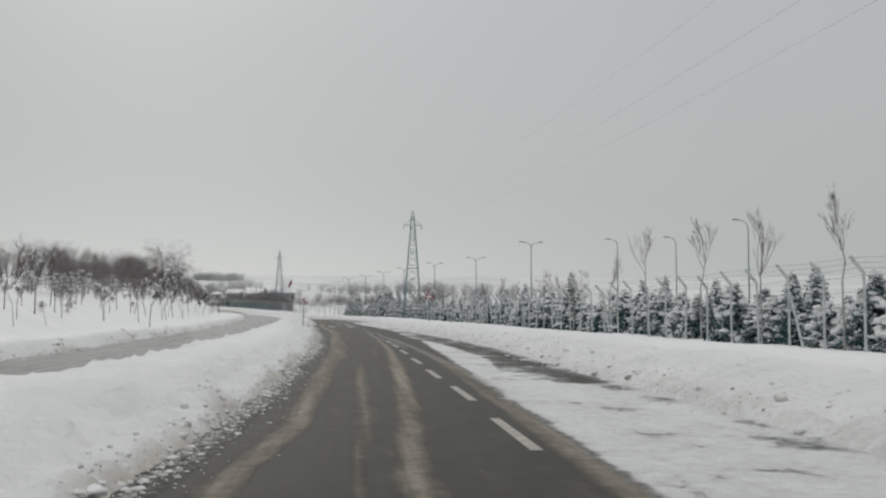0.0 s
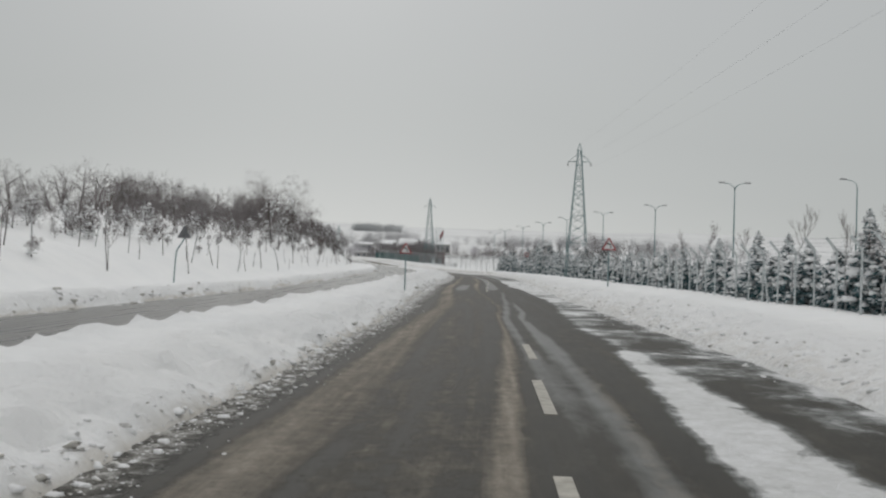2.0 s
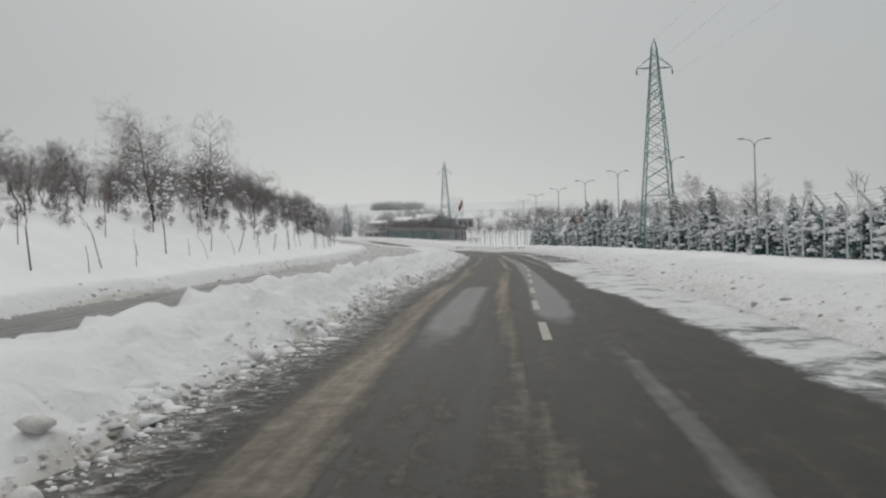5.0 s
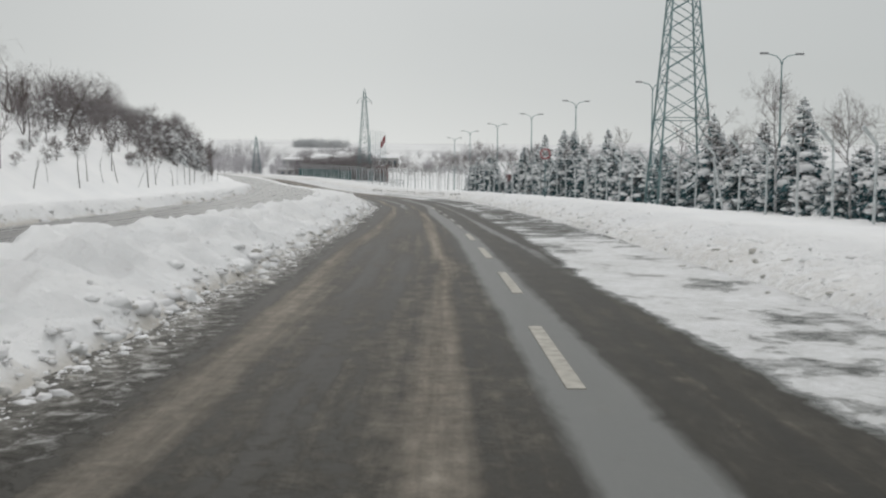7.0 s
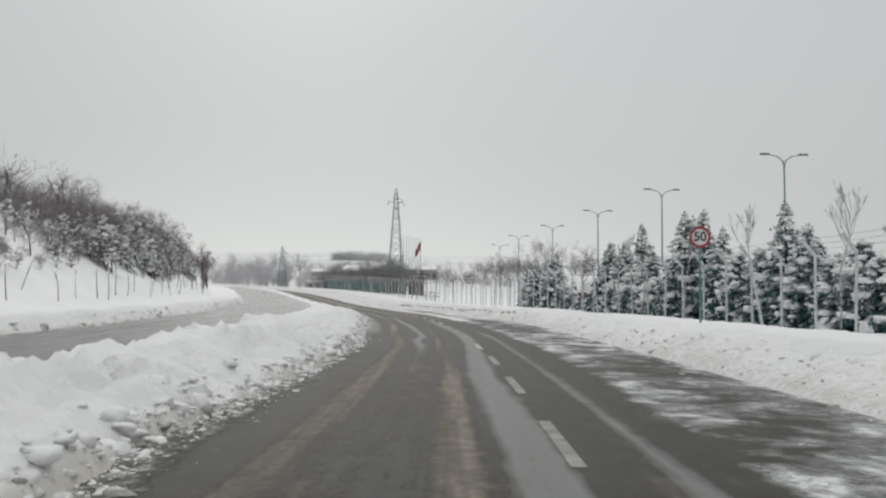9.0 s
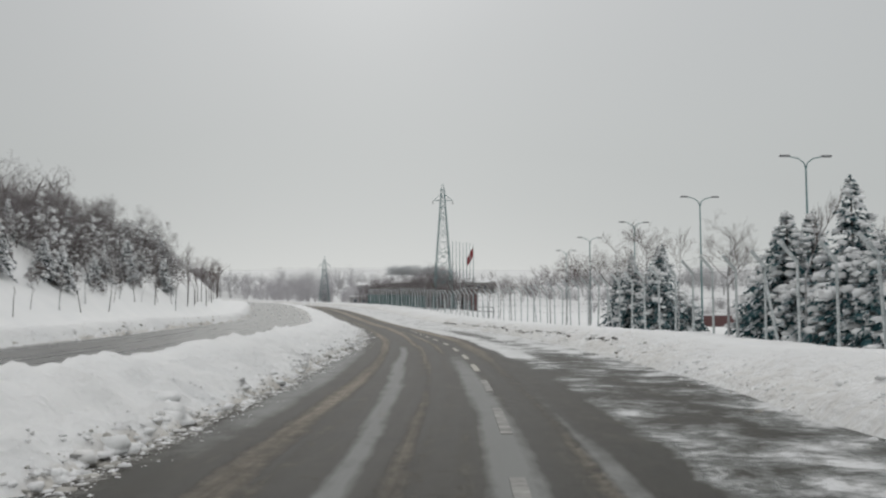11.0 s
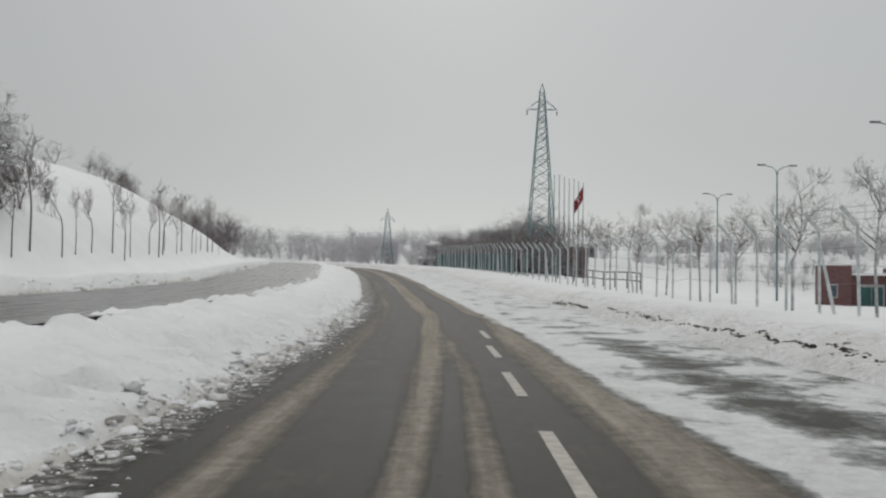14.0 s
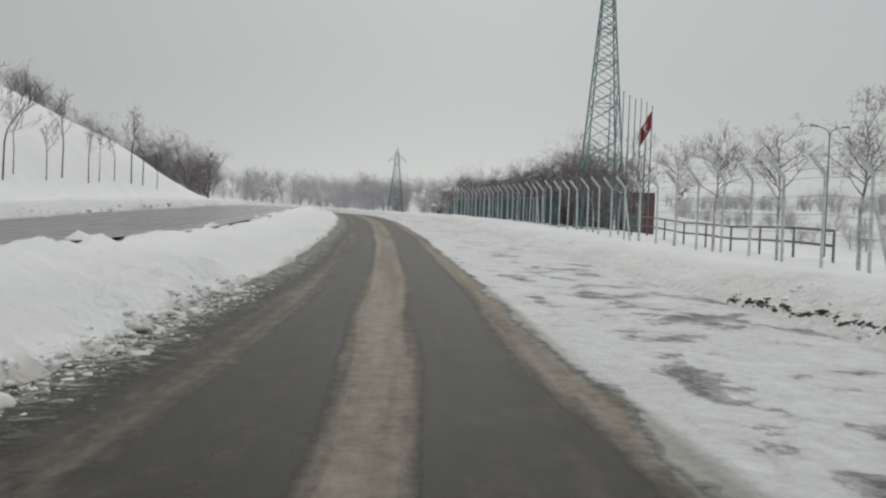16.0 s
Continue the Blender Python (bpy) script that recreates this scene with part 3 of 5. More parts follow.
def pale(S, N):
    """Films of grey meltwater slush along the lane, with clear edges, and painted sky sheen."""
    p = band(S, N, [84, 88, 92, 100, 106, 114, 126, 130, 146, 157, 163, 168, 175, 183, 192],
             [0.2, 0.18, 0.20, 0.12, 0.02, -0.07, -0.12, -0.20, -0.46, -0.20, -0.10, -0.10, -0.27, -0.32, -0.25],
             [0.2, 0.42, 0.44, 0.38, 0.35, 0.34, 0.32, 0.30, 0.28, 0.22, 0.28, 0.25, 0.25, 0.26, 0.2], [0.0, 1.1, 1.15, 1.15, 1.15, 1.1, 1.1, 1.1, 1.0, 0.9, 0.95, 0.9, 0.9, 0.7, 0.0], 0.03, 34)
    p = np.maximum(p, band(S, N, [30, 36, 40, 43, 53, 58, 66, 80, 84], [0.4, 0.40, 0.33, 0.24, 0.18, 0.38, 0.55, 0.75, 0.6], [0.1, 0.2, 0.2, 0.12, 0.14, 0.14, 0.14, 0.13, 0.1], [0.0, 0.6, 0.7, 0.75, 0.8, 0.8, 0.7, 0.6, 0.0], 0.02, 38))
    p = np.maximum(p, band(S, N, [40, 43, 53, 57, 62, 70], [0.8, 0.78, 0.66, 0.9, 0.86, 0.9], [0.2, 0.22, 0.12, 0.13, 0.1, 0.1], [0.7, 0.9, 0.9, 0.9, 0.8, 0.0], 0.03, 35))
    p = np.maximum(p, band(S, N, [80, 86, 92, 98.5, 99.5, 150, 156, 160, 163, 168, 178, 182, 189, 194, 197], [-1.8, -1.8, -1.82, -1.78, -1.78, -1.7, -1.68, -1.82, -1.6, -1.72, -1.93, -2.05, -1.97, -2.08, -2.1],
                              [0.3, 0.42, 0.42, 0.40, 0.3, 0.15, 0.15, 0.18, 0.16, 0.16, 0.2, 0.19, 0.15, 0.17, 0.15], [0.0, 1.0, 1.0, 1.0, 0.0, 0.0, 0.8, 0.9, 0.9, 0.9, 0.9, 0.9, 0.8, 0.8, 0.0], 0.03, 36))
    p = np.maximum(p, band(S, N, [112, 120, 125, 130, 139, 150, 165, 175], [1.1, 1.1, 0.97, 0.86, 0.8, 0.8, 0.8, 0.7], [0.1, 0.12, 0.13, 0.18, 0.12, 0.12, 0.12, 0.1], [0.0, 0.7, 0.9, 0.9, 0.8, 0.7, 0.7, 0.0], 0.05, 37))
    # puddle in the left gutter: its sky reflection painted as pale grey
    p = np.maximum(p, band(S, N, [160, 170, 180, 190, 196], [-3.5, -3.5, -3.7, -3.7, -3.6], [0.3, 0.35, 0.4, 0.35, 0.3], [0.0, 0.7, 0.8, 0.7, 0.0], 0.1, 39))
    # opposite road lightened in colour for the sky mirrored on it
    return np.where(N < -6, np.interp(S, [70, 130, 200, 240], [0.24, 0.34, 0.44, 0.46]), p)


def slush(S, N):
    reach = np.interp(S, [0, 30, 60, 85, 98, 115, 150, 165, 175, 190, 200, 225, 240], [0.7, 0.8, 1.2, 1.9, 1.9, 1.3, 0.9, 0.6, 0.6, 0.6, 1.0, 1.2, 1.5])
    a = smooth(-(N - left_edge(S)), -reach, -0.1) * np.interp(S, [60, 80, 118, 140], [0.66, 0.76, 0.76, 0.66])
    b = smooth(N - gutter(S), -0.9, 0.2) * 0.42
    return np.where(N < -6, 0.05 + 0.45 * smooth(np.abs(N + 11.2), 2.5, 3.0), np.maximum(a, b))


ATTRS = {"cover": cover, "tan": tan_mask, "slush": slush, "pale": pale}
road = tagged(new("road", grid_mesh("road", steps((-150, -20, 4), (-20, 262, 0.7), (262, 480, 3)), steps((-5.6, 7.4, 0.13)), road_z, ROAD, True, ATTRS)), "wet asphalt carriageway streaked with brown slush", "road", kind="structure")
road2 = tagged(new("road_opposite", grid_mesh("road_opposite", steps((-150, 480, 2.5)), steps((-14.6, -7.4, 0.4)), road_z, ROAD_FAR, True, ATTRS)), "wet grey carriageway cleared between snow heaps", "road", kind="structure")

# ---------------------------------------------------------------- lane marking
def lane_dashes():
    for k in range(-4, 47):
        s1 = 1.6 + 6 * k
        s1 += float(np.interp(s1, [4, 7.6, 13.6, 19.6, 25.6, 31.6, 190, 194, 199.6, 205.6, 211.6, 217.6, 223.6, 229.6], [0.8, 0.8, 0.4, -0.3, -0.4, 0.0, 0.0, -0.1, 0.5, 1.1, 1.2, 0.9, 0.7, 0.1]))
        drift = float(np.interp(s1, [6, 12, 18, 30, 36, 43, 88, 97, 109, 116, 128, 155, 161, 172, 187, 199, 206, 212, 218, 224, 230], [-0.15, -0.03, -0.1, 0.05, 0.15, 0.3, -0.17, -0.12, -0.06, 0.04, 0.0, 0.0, -0.1, -0.02, 0.0, -0.05, -0.16, -0.24, -0.24, -0.16, 0.03]))
        if 44 < s1 < 84 or s1 > 233:
            continue
        b = Bag()
        ss = [s1 - 3.0 + 0.6 * j for j in range(6)]
        for s in ss:
            for n in (drift - 0.07, drift + 0.07):
                x, y = plan(s, n)
                b.v.append((float(x), float(y), float(road_z(s, n)) + 0.008))
        for s in ss:
            for n in (drift - 0.07, drift + 0.07):
                x, y = plan(s, n)
                b.v.append((float(x), float(y), float(road_z(s, n)) - 0.004))
        for j in range(5):
            a = 2 * j
            b.f.append((a, a + 1, a + 3, a + 2))
            b.f.append((a, a + 2, a + 14, a + 12))
            b.f.append((a + 1, a + 13, a + 15, a + 3))
        b.f += [(0, 12, 13, 1), (10, 11, 23, 22)]
        smeared = 86 < s1 < 190 and k in (22, 23, 24, 25, 27, 28, 29)
        part("lane_dash", b.mesh("lane_dash", SMEARED if smeared else PAINT), road, "lane dash smeared with slush" if smeared else "worn white lane dash")


# ---------------------------------------------------------------- trees
def snowy(name, c1, c2, scale, lo, hi, rough=0.9):
    """Bark or needles with snow lying on what faces up."""
    m = Mat(name, rough, spec=0.2)
    v = m.world()
    f = m.noise(v, scale)
    base = m.ramp(f, (0.32, c1), (0.68, c2))
    g = m.n.new("ShaderNodeNewGeometry")
    sep = m.n.new("ShaderNodeSeparateXYZ")
    m.put(g.outputs["Normal"], sep.inputs[0])
    up = m.math("ADD", sep.outputs["Z"], m.math("MULTIPLY", m.math("SUBTRACT", m.noise(v, 2.2, 4), 0.5), 1.3))
    fac = m.ramp(up, (lo, 0.0), (hi, 1.0))
    m.color(m.mix(fac, base, (0.80, 0.81, 0.83)))
    m.bump(m.noise(v, scale * 3), 0.3, 0.01)
    return m.m


BARK_SNOW = snowy("snow_dusted_bark", (0.045, 0.037, 0.032), (0.13, 0.11, 0.10), 7.0, 0.45, 0.75)
PALE_BARK = snowy("pale_frosted_bark", (0.20, 0.20, 0.20), (0.60, 0.605, 0.61), 4.0, 0.35, 0.7)
TWIG_SNOW = snowy("snow_dusted_twigs", (0.075, 0.058, 0.053), (0.16, 0.13, 0.12), 3.0, 0.42, 0.85)
WOOD_TWIG = snowy("brown_wood_twigs", (0.10, 0.088, 0.087), (0.215, 0.190, 0.186), 0.8, 0.55, 1.0)
# haze on distant trees is painted into these two pale base colours
FAR_TWIG = snowy("haze_pale_far_twigs", (0.40, 0.395, 0.405), (0.53, 0.522, 0.53), 0.5, 0.75, 1.15)
MIST_TWIG = snowy("mauve_hazed_twigs", (0.47, 0.455, 0.475), (0.62, 0.605, 0.62), 0.5, 0.75, 1.15)
GROVE_TWIG = snowy("mauve_brown_twigs", (0.135, 0.118, 0.122), (0.255, 0.228, 0.232), 0.8, 0.55, 1.0)
NEEDLE_SNOW = snowy("snow_laden_needles", (0.028, 0.080, 0.090), (0.062, 0.135, 0.147), 2.5, 0.68, 1.12)


# grey-white base colour paints haze over the far plantation
HAZE_TWIG = snowy("haze_grey_twigs", (0.46, 0.475, 0.48), (0.58, 0.59, 0.595), 0.5, 0.75, 1.15)
NEEDLE_WHITE = snowy("frosted_needles", (0.05, 0.068, 0.068), (0.10, 0.125, 0.122), 2.5, 0.22, 0.72)


def grow(rng, bag, twigs, p, d, length, r, level, top, spread, lift, kids, foot=()):
    """A limb with its side shoots."""
    n = (4, 3, 2, 1)[min(level, 3)]
    pts, rad = [p.copy()], [r]
    q = p.copy()
    for k in range(n):
        d = (d + Vector((rng.gauss(0, 0.15), rng.gauss(0, 0.15), rng.gauss(0, 0.08) + lift * 0.12))).normalized()
        q = q + d * length / n
        pts.append(q.copy())
        rad.append(max(r * (1 - 0.80 * (k + 1) / n), 0.003))
    (bag if level < 1 else twigs).tube([q for q, w in foot] + pts, [w for q, w in foot] + rad, 5 if level == 0 else (4 if level == 1 else 3), cap=False)
    if level >= top:
        return
    for k in range(kids[level]):
        t = rng.uniform(0.12 if level == 0 else 0.2, 1.0)
        i = min(int(t * n), n - 1)
        base = pts[i].lerp(pts[i + 1], t * n - i)
        side = d.orthogonal().normalized()
        side.rotate(Matrix.Rotation(rng.uniform(0, 6.283), 3, d))
        nd = (d * (1 - spread) + side * spread + Vector((0, 0, lift * 0.35))).normalized()
        grow(rng, bag, twigs, base, nd, length * rng.uniform(0.42, 0.70) * (1.15 - 0.45 * t), max(r * 0.42 * (1.1 - 0.5 * t), 0.006), level + 1, top, spread, lift, kids)


def bare_tree(name, label, seed, height, girth, spread=0.62, lift=0.5, top=3, stem=0.3, twig_mat=None, bark=None, m=None, group="", kids=(9, 6, 4), stems=1):
    rng = random.Random(seed)
    bag, tw = Bag(), Bag()
    for k in range(stems):
        wide = 0.03 if stems == 1 else 0.28
        lean = Vector((rng.gauss(0, wide), rng.gauss(0, wide), 1)).normalized()
        st = height * stem * (1 if k == 0 else rng.uniform(0.5, 0.9))
        p0, p1 = Vector((0, 0, -0.4)), lean * st
        grow(rng, bag if k == 0 else tw, tw, p1, lean, (height - st) * (1 if k == 0 else rng.uniform(0.6, 0.9)), girth * 0.9, 0, top, spread, lift, kids, ((p0, girth * 1.15), (p0.lerp(p1, 0.5), girth)))
    ob = thing(name, m or Matrix(), label, "tree", group)
    part("trunk", bag.mesh("trunk", bark or BARK_SNOW), ob)
    tagged(part("crown", tw.mesh("crown", twig_mat or TWIG_SNOW), ob), kind="stuff")
    return ob


def conifer(seed, height, width, m=None, label="dark fir laden with fresh snow behind the fence", needles=None, point=1.25, load=0.5, pillow=1.0):
    """Whorls of drooping boughs round a stem, each a fan of needle sprays with snow lying along it."""
    rng = random.Random(seed)
    tr, nd, sn = Bag(), Bag(), Bag()
    bow = [rng.uniform(-0.03, 0.03) * height for k in range(2)]
    stem = lambda z: Vector((bow[0] * math.sin(2.2 * z / height), bow[1] * math.sin(1.7 * z / height), z))
    tr.tube([stem(height * t) - Vector((0, 0, 0.4 * (t == 0))) for t in (0, 0.3, 0.6, 0.97)], [0.10, 0.075, 0.045, 0.012], 6, cap=False)

    def spray(c, d, length, half):
        w = d.cross(Vector((rng.gauss(0, 0.5), rng.gauss(0, 0.5), 1))).normalized() * half
        bb = len(nd.v)
        nd.v += [tuple(c - w * 0.35), tuple(c + d * length * 0.5 - w), tuple(c + d * length), tuple(c + d * length * 0.45 + w)]
        nd.f.append((bb, bb + 1, bb + 2, bb + 3))

    z = height * 0.03
    while z < height * 0.985:
        f = z / height
        reach = width * ((1 - f ** point) ** 0.95) * rng.uniform(0.86, 1.12) + 0.05
        count = max(4, int(10 - 5 * f))
        turn = rng.uniform(0, 6.283)
        for k in range(count):
            if rng.random() < 0.10:
                continue
            a = turn + 6.283 * (k + rng.uniform(-0.35, 0.35)) / count
            ln = reach * rng.uniform(0.72, 1.18)
            out = Vector((math.cos(a), math.sin(a), 0))
            side = Vector((-out.y, out.x, 0))
            rise, sag = rng.uniform(0.25, 0.55) * (0.35 + 0.9 * f), rng.uniform(0.30, 0.75)
            at = lambda t: stem(z) + out * (ln * t) + Vector((0, 0, ln * (rise * t - sag * t * t)))
            n = max(3, int(ln / 0.17))
            for j in range(n):
                t = (j + 0.6) / n
                c = at(t)
                ahead = (at(min(t + 0.15, 1.15)) - c).normalized()
                fan = (0.34 - 0.16 * t) * (0.6 + 0.5 * min(ln, 1.4))
                for q in (-1, 1):
                    d = (ahead * rng.uniform(0.3, 1.0) + side * q * rng.uniform(0.5, 1.1) + Vector((0, 0, rng.uniform(-0.55, 0.05)))).normalized()
                    spray(c, d, fan * rng.uniform(0.8, 1.3), fan * 0.24)
                if rng.random() < 0.5:
                    d = (ahead + Vector((rng.gauss(0, 0.3), rng.gauss(0, 0.3), -0.7))).normalized()
                    spray(c, d, fan * 0.9, fan * 0.22)
            if rng.random() < load * (0.25 + 1.15 * f):
                t = rng.uniform(0.55, 0.98)
                c = at(t) + Vector((0, 0, 0.03))
                sz = pillow * (rng.uniform(0.07, 0.14) + 0.13 * min(ln, 1.3) * rng.random() ** 2)
                sn.blob(c, (sz * rng.uniform(0.9, 1.5), sz * rng.uniform(0.9, 1.4), sz * rng.uniform(0.40, 0.7)), rng, 3, 7, 0.34)
                if ln > 0.7 and rng.random() < 0.6:
                    c = at(t * 0.68) + Vector((0, 0, 0.04))
                    sn.blob(c, (sz * 1.1, sz * 0.9, sz * 0.5), rng, 3, 6, 0.34)
        z += height * rng.uniform(0.030, 0.046) * (1.15 - 0.45 * f)
    for k in range(5):
        spray(stem(height * 0.95), Vector((rng.gauss(0, 0.25), rng.gauss(0, 0.25), 1)).normalized(), height * 0.07, 0.03)
    sn.blob(stem(height * 0.97), (0.05, 0.05, 0.09), rng, 3, 6, 0.3)
    ob = thing("fir_tree", m or Matrix(), label, "fir tree", "firs behind the fence" if "fence" in label else "small firs by the wood")
    part("trunk", tr.mesh("trunk", BARK), ob)
    tagged(part("crown", nd.mesh("crown", needles or NEEDLE_SNOW), ob), kind="stuff")
    tagged(part("snow_load", sn.mesh("snow_load", FRESH, True), ob, "clumps of white snow"), kind="stuff")
    return ob


def placed(s, n, turn=0.0, k=1.0, dz=0.0):
    p = spot(s, n)
    return Matrix.Translation(p + Vector((0, 0, dz))) @ Matrix.Rotation(turn, 4, "Z") @ Matrix.Diagonal((k, k, k, 1))


def firs():
    rng = random.Random(5)
    protos = [conifer(100 + k, h, w, point=q, load=u, pillow=v) for k, (h, w, q, u, v) in enumerate(((3.1, 1.45, 2.0, 0.55, 1.35), (2.8, 1.5, 2.3, 0.50, 1.5), (3.4, 1.5, 1.7, 0.60, 1.25), (4.9, 1.7, 1.15, 0.50, 1.05), (4.2, 1.55, 1.3, 0.55, 1.1)))]
    used = [False] * 5
    s = -24.0
    while s < 213:
        tall = float(np.interp(s, [-24, 95, 130, 150, 165, 190, 204, 216], [0.86, 0.86, 0.90, 0.96, 1.06, 1.14, 1.04, 1.0]))
        pointed = float(np.interp(s, [-24, 130, 165, 195], [0.14, 0.18, 0.45, 0.50]))
        gapped = (193 < s < 204.5) or (98 < s < 102) or (123 < s < 125) or (152 < s < 157)
        for row, off in ((0, float(fence_n(s)) + 1.9), (1, float(fence_n(s)) + 3.5)):
            if gapped:
                continue
            k = rng.randrange(3, 5) if rng.random() < pointed * (1.0 if row == 0 else 0.5) else rng.randrange(3)
            m = placed(s + rng.uniform(-0.4, 0.4) + row * 0.9, off + rng.uniform(-0.4, 0.5), rng.uniform(0, 6.28), tall * rng.uniform(0.80, 1.12))
            if not used[k]:
                protos[k].matrix_basis, used[k] = m, True
            else:
                copy_thing(protos[k], m)
        s += rng.uniform(1.15, 1.65)


def scatter(protos, spots, rng, lean=0.0):
    """Sets copies of the given trees on the spots (s, n, size), leaning a little where asked."""
    for i, (s, n, k) in enumerate(spots):
        pr = protos[i % len(protos)]
        m = placed(s, n, rng.uniform(0, 6.28), k) @ Matrix.Rotation(rng.gauss(0, lean), 4, "X")
        if i < len(protos):
            pr.matrix_basis = m
        else:
            copy_thing(pr, m)


def joined_wood(name, label, seed, height, spots, mat, kids=(8, 6, 4), stems=2, sink=0.0):
    """A far wood, too small in view to pick its trees apart, as one mesh."""
    rng = random.Random(seed)
    shapes = []
    for k in range(5):
        bag, tw = Bag(), Bag()
        for j in range(stems):
            lean = Vector((rng.gauss(0, 0.2), rng.gauss(0, 0.2), 1)).normalized()
            grow(rng, tw, tw, Vector((0, 0, -0.3)), lean, height * rng.uniform(0.75, 1), 0.14, 0, 3, 0.74, 0.32, kids)
        shapes.append((np.array(tw.v), tw.f))
    verts, faces, count = [], [], 0
    for i, (s, n, k) in enumerate(spots):
        v, f = shapes[i % 5]
        m = np.array(placed(s, n, rng.uniform(0, 6.28), k, -sink))
        verts.append(v @ m[:3, :3].T + m[:3, 3])
        faces += [tuple(c + count for c in q) for q in f]
        count += len(v)
    me = mesh_of(name, np.concatenate(verts).tolist(), faces, mat)
    return tagged(new(name, me), label, "woodland", kind="stuff")


def laden(ob, rng, count, wide, low, high, small, large):
    """Lays clumps of snow through the crown of a tree or shrub."""
    load = Bag()
    for j in range(count):
        a, q, t = rng.uniform(0, 6.28), math.sqrt(rng.random()), rng.random()
        r = rng.uniform(small, large)
        w = wide * math.sin(math.pi * (0.22 + 0.70 * t)) * q
        load.blob((w * math.cos(a), w * math.sin(a), low + (high - low) * t), (r * rng.uniform(0.9, 1.6), r * rng.uniform(0.9, 1.4), r * rng.uniform(0.45, 0.75)), rng, 3, 6, 0.32)
    tagged(part("snow_load", load.mesh("snow_load", FRESH, True), ob, "clumps of white snow"), kind="stuff")


def all_trees():
    rng = random.Random(11)
    # young street trees between fence and firs
    young = [bare_tree("bare_tree", "slender leafless young tree dusted with snow by the fence", 20 + k, 6.2, 0.05, 0.30, 0.9, 3, 0.50, bark=PALE_BARK, group="young trees along the fence", kids=(8, 5, 4)) for k in range(4)]
    spots = [(s, float(fence_n(s)) + 0.8 + rng.uniform(-0.1, 0.2), rng.uniform(0.68, 0.88)) for s in (26.5, 33, 39, 46, 53.5, 65, 72, 81, 92.5, 99, 105, 112, 119, 148, 159, 166, 174, 180, 186, 199.5)]
    scatter(young, spots, rng)
    # round-headed street trees beyond the firs
    plane = [bare_tree("street_tree", "leafless round-headed street tree with upright snowy twigs", 40 + k, 6.3, 0.078, 0.66, 0.55, 3, 0.40, bark=PALE_BARK, group="street trees along the fence", kids=(14, 8, 6)) for k in range(4)]
    spots = [(s + rng.uniform(-0.3, 0.3), float(fence_n(s)) + 1.2 + rng.uniform(-0.2, 0.3), rng.uniform(0.72, 0.92)) for s in (206, 212.5, 218.5, 224.5, 230, 236, 242, 246.7, 251.7, 257.4, 262, 267.5, 273, 278, 283, 288, 293, 298, 302, 306, 310, 314.5, 319, 323, 327.5, 332, 336, 340.5, 345)]
    spots += [(s, float(fence_n(s)) + 1.0, k) for s, k in ((62, 0.75), (125.5, 0.86), (132, 0.80), (137.5, 0.94), (142.7, 0.82), (193, 0.9))]
    scatter(plane, spots, rng)
    # wood on the hillside
    wood = [bare_tree("woodland_tree", "leafless brown woodland tree on the snowy hillside", 60 + k, 6.2, 0.095, 0.76, 0.30, 3, 0.20, WOOD_TWIG, group="wood on the hillside", kids=(11, 8, 6), stems=2) for k in range(6)]
    near, back = [], []
    for s in np.concatenate([np.arange(-30, 150, 1.9), np.arange(150, 268, 2.4)]):
        edge = float(np.interp(s, [-60, 60, 130, 170, 200, 235, 268], [29, 28.5, 26.5, 25, 23, 22.5, 24]))
        big = float(np.interp(s, [0, 120, 180, 230, 268], [0.80, 0.76, 0.80, 0.86, 0.95]))
        gaps = 0.42 if s < 110 else 0.08
        for row in range(5):
            if rng.random() < 0.08 + gaps * (bumps(s, row * 3.6, 13.0, 91, 2) > 0.12):
                continue
            spot_ = (s + rng.uniform(-1.2, 1.2), -(edge + row * 3.6 + rng.uniform(-1.8, 1.8)), rng.uniform(0.55, 1.2) * big * (0.72 if row == 0 else 1.0))
            if row >= 3 and rng.random() < 0.4:
                continue
            (near if row < 3 and len(near) < 290 and s > 20 else back).append(spot_)
    scatter(wood, near, rng)
    joined_wood("hillside_wood", "dense leafless brown wood further up the snowy hillside", 7, 6.0, back, WOOD_TWIG, (7, 5, 4))
    small = [conifer(140 + k, h, w, label="small snow-laden fir at the foot of the wood", needles=NEEDLE_WHITE) for k, (h, w) in enumerate(((2.6, 1.1), (3.4, 1.2)))]
    scatter(small, [(s + rng.uniform(-1, 1), float(np.interp(s, [195, 240], [-21.5, -20.8])) + rng.uniform(-1.2, 0.8), rng.uniform(0.6, 1.1)) for s in np.arange(196, 250, 6.5)], rng)
    tall = [conifer(150 + k, h, w, label="snow-laden fir among bare trees on the hillside", needles=NEEDLE_WHITE) for k, (h, w) in enumerate(((4.6, 1.5), (3.8, 1.4)))]
    scatter(tall, [(249.5, -22.0, 0.8), (246, -24.8, 0.9), (240, -22.4, 0.7)] + [(rng.uniform(206, 250), -rng.uniform(20.8, 26), rng.uniform(0.4, 0.75)) for k in range(9)], rng)
    bushy = [bare_tree("laden_tree", "bushy young tree bowed under clumps of snow", 170 + k, 4.2, 0.06, 0.70, 0.30, 3, 0.12, WOOD_TWIG, group="laden trees at the wood's edge", kids=(11, 7, 6), stems=3) for k in range(3)]
    for ob in bushy:
        laden(ob, rng, 70, 1.5, 0.5, 3.7, 0.07, 0.20)
    spots = [(rng.uniform(188, 253), -rng.uniform(20.8, 26.5), rng.uniform(0.5, 1.15)) for k in range(46)]
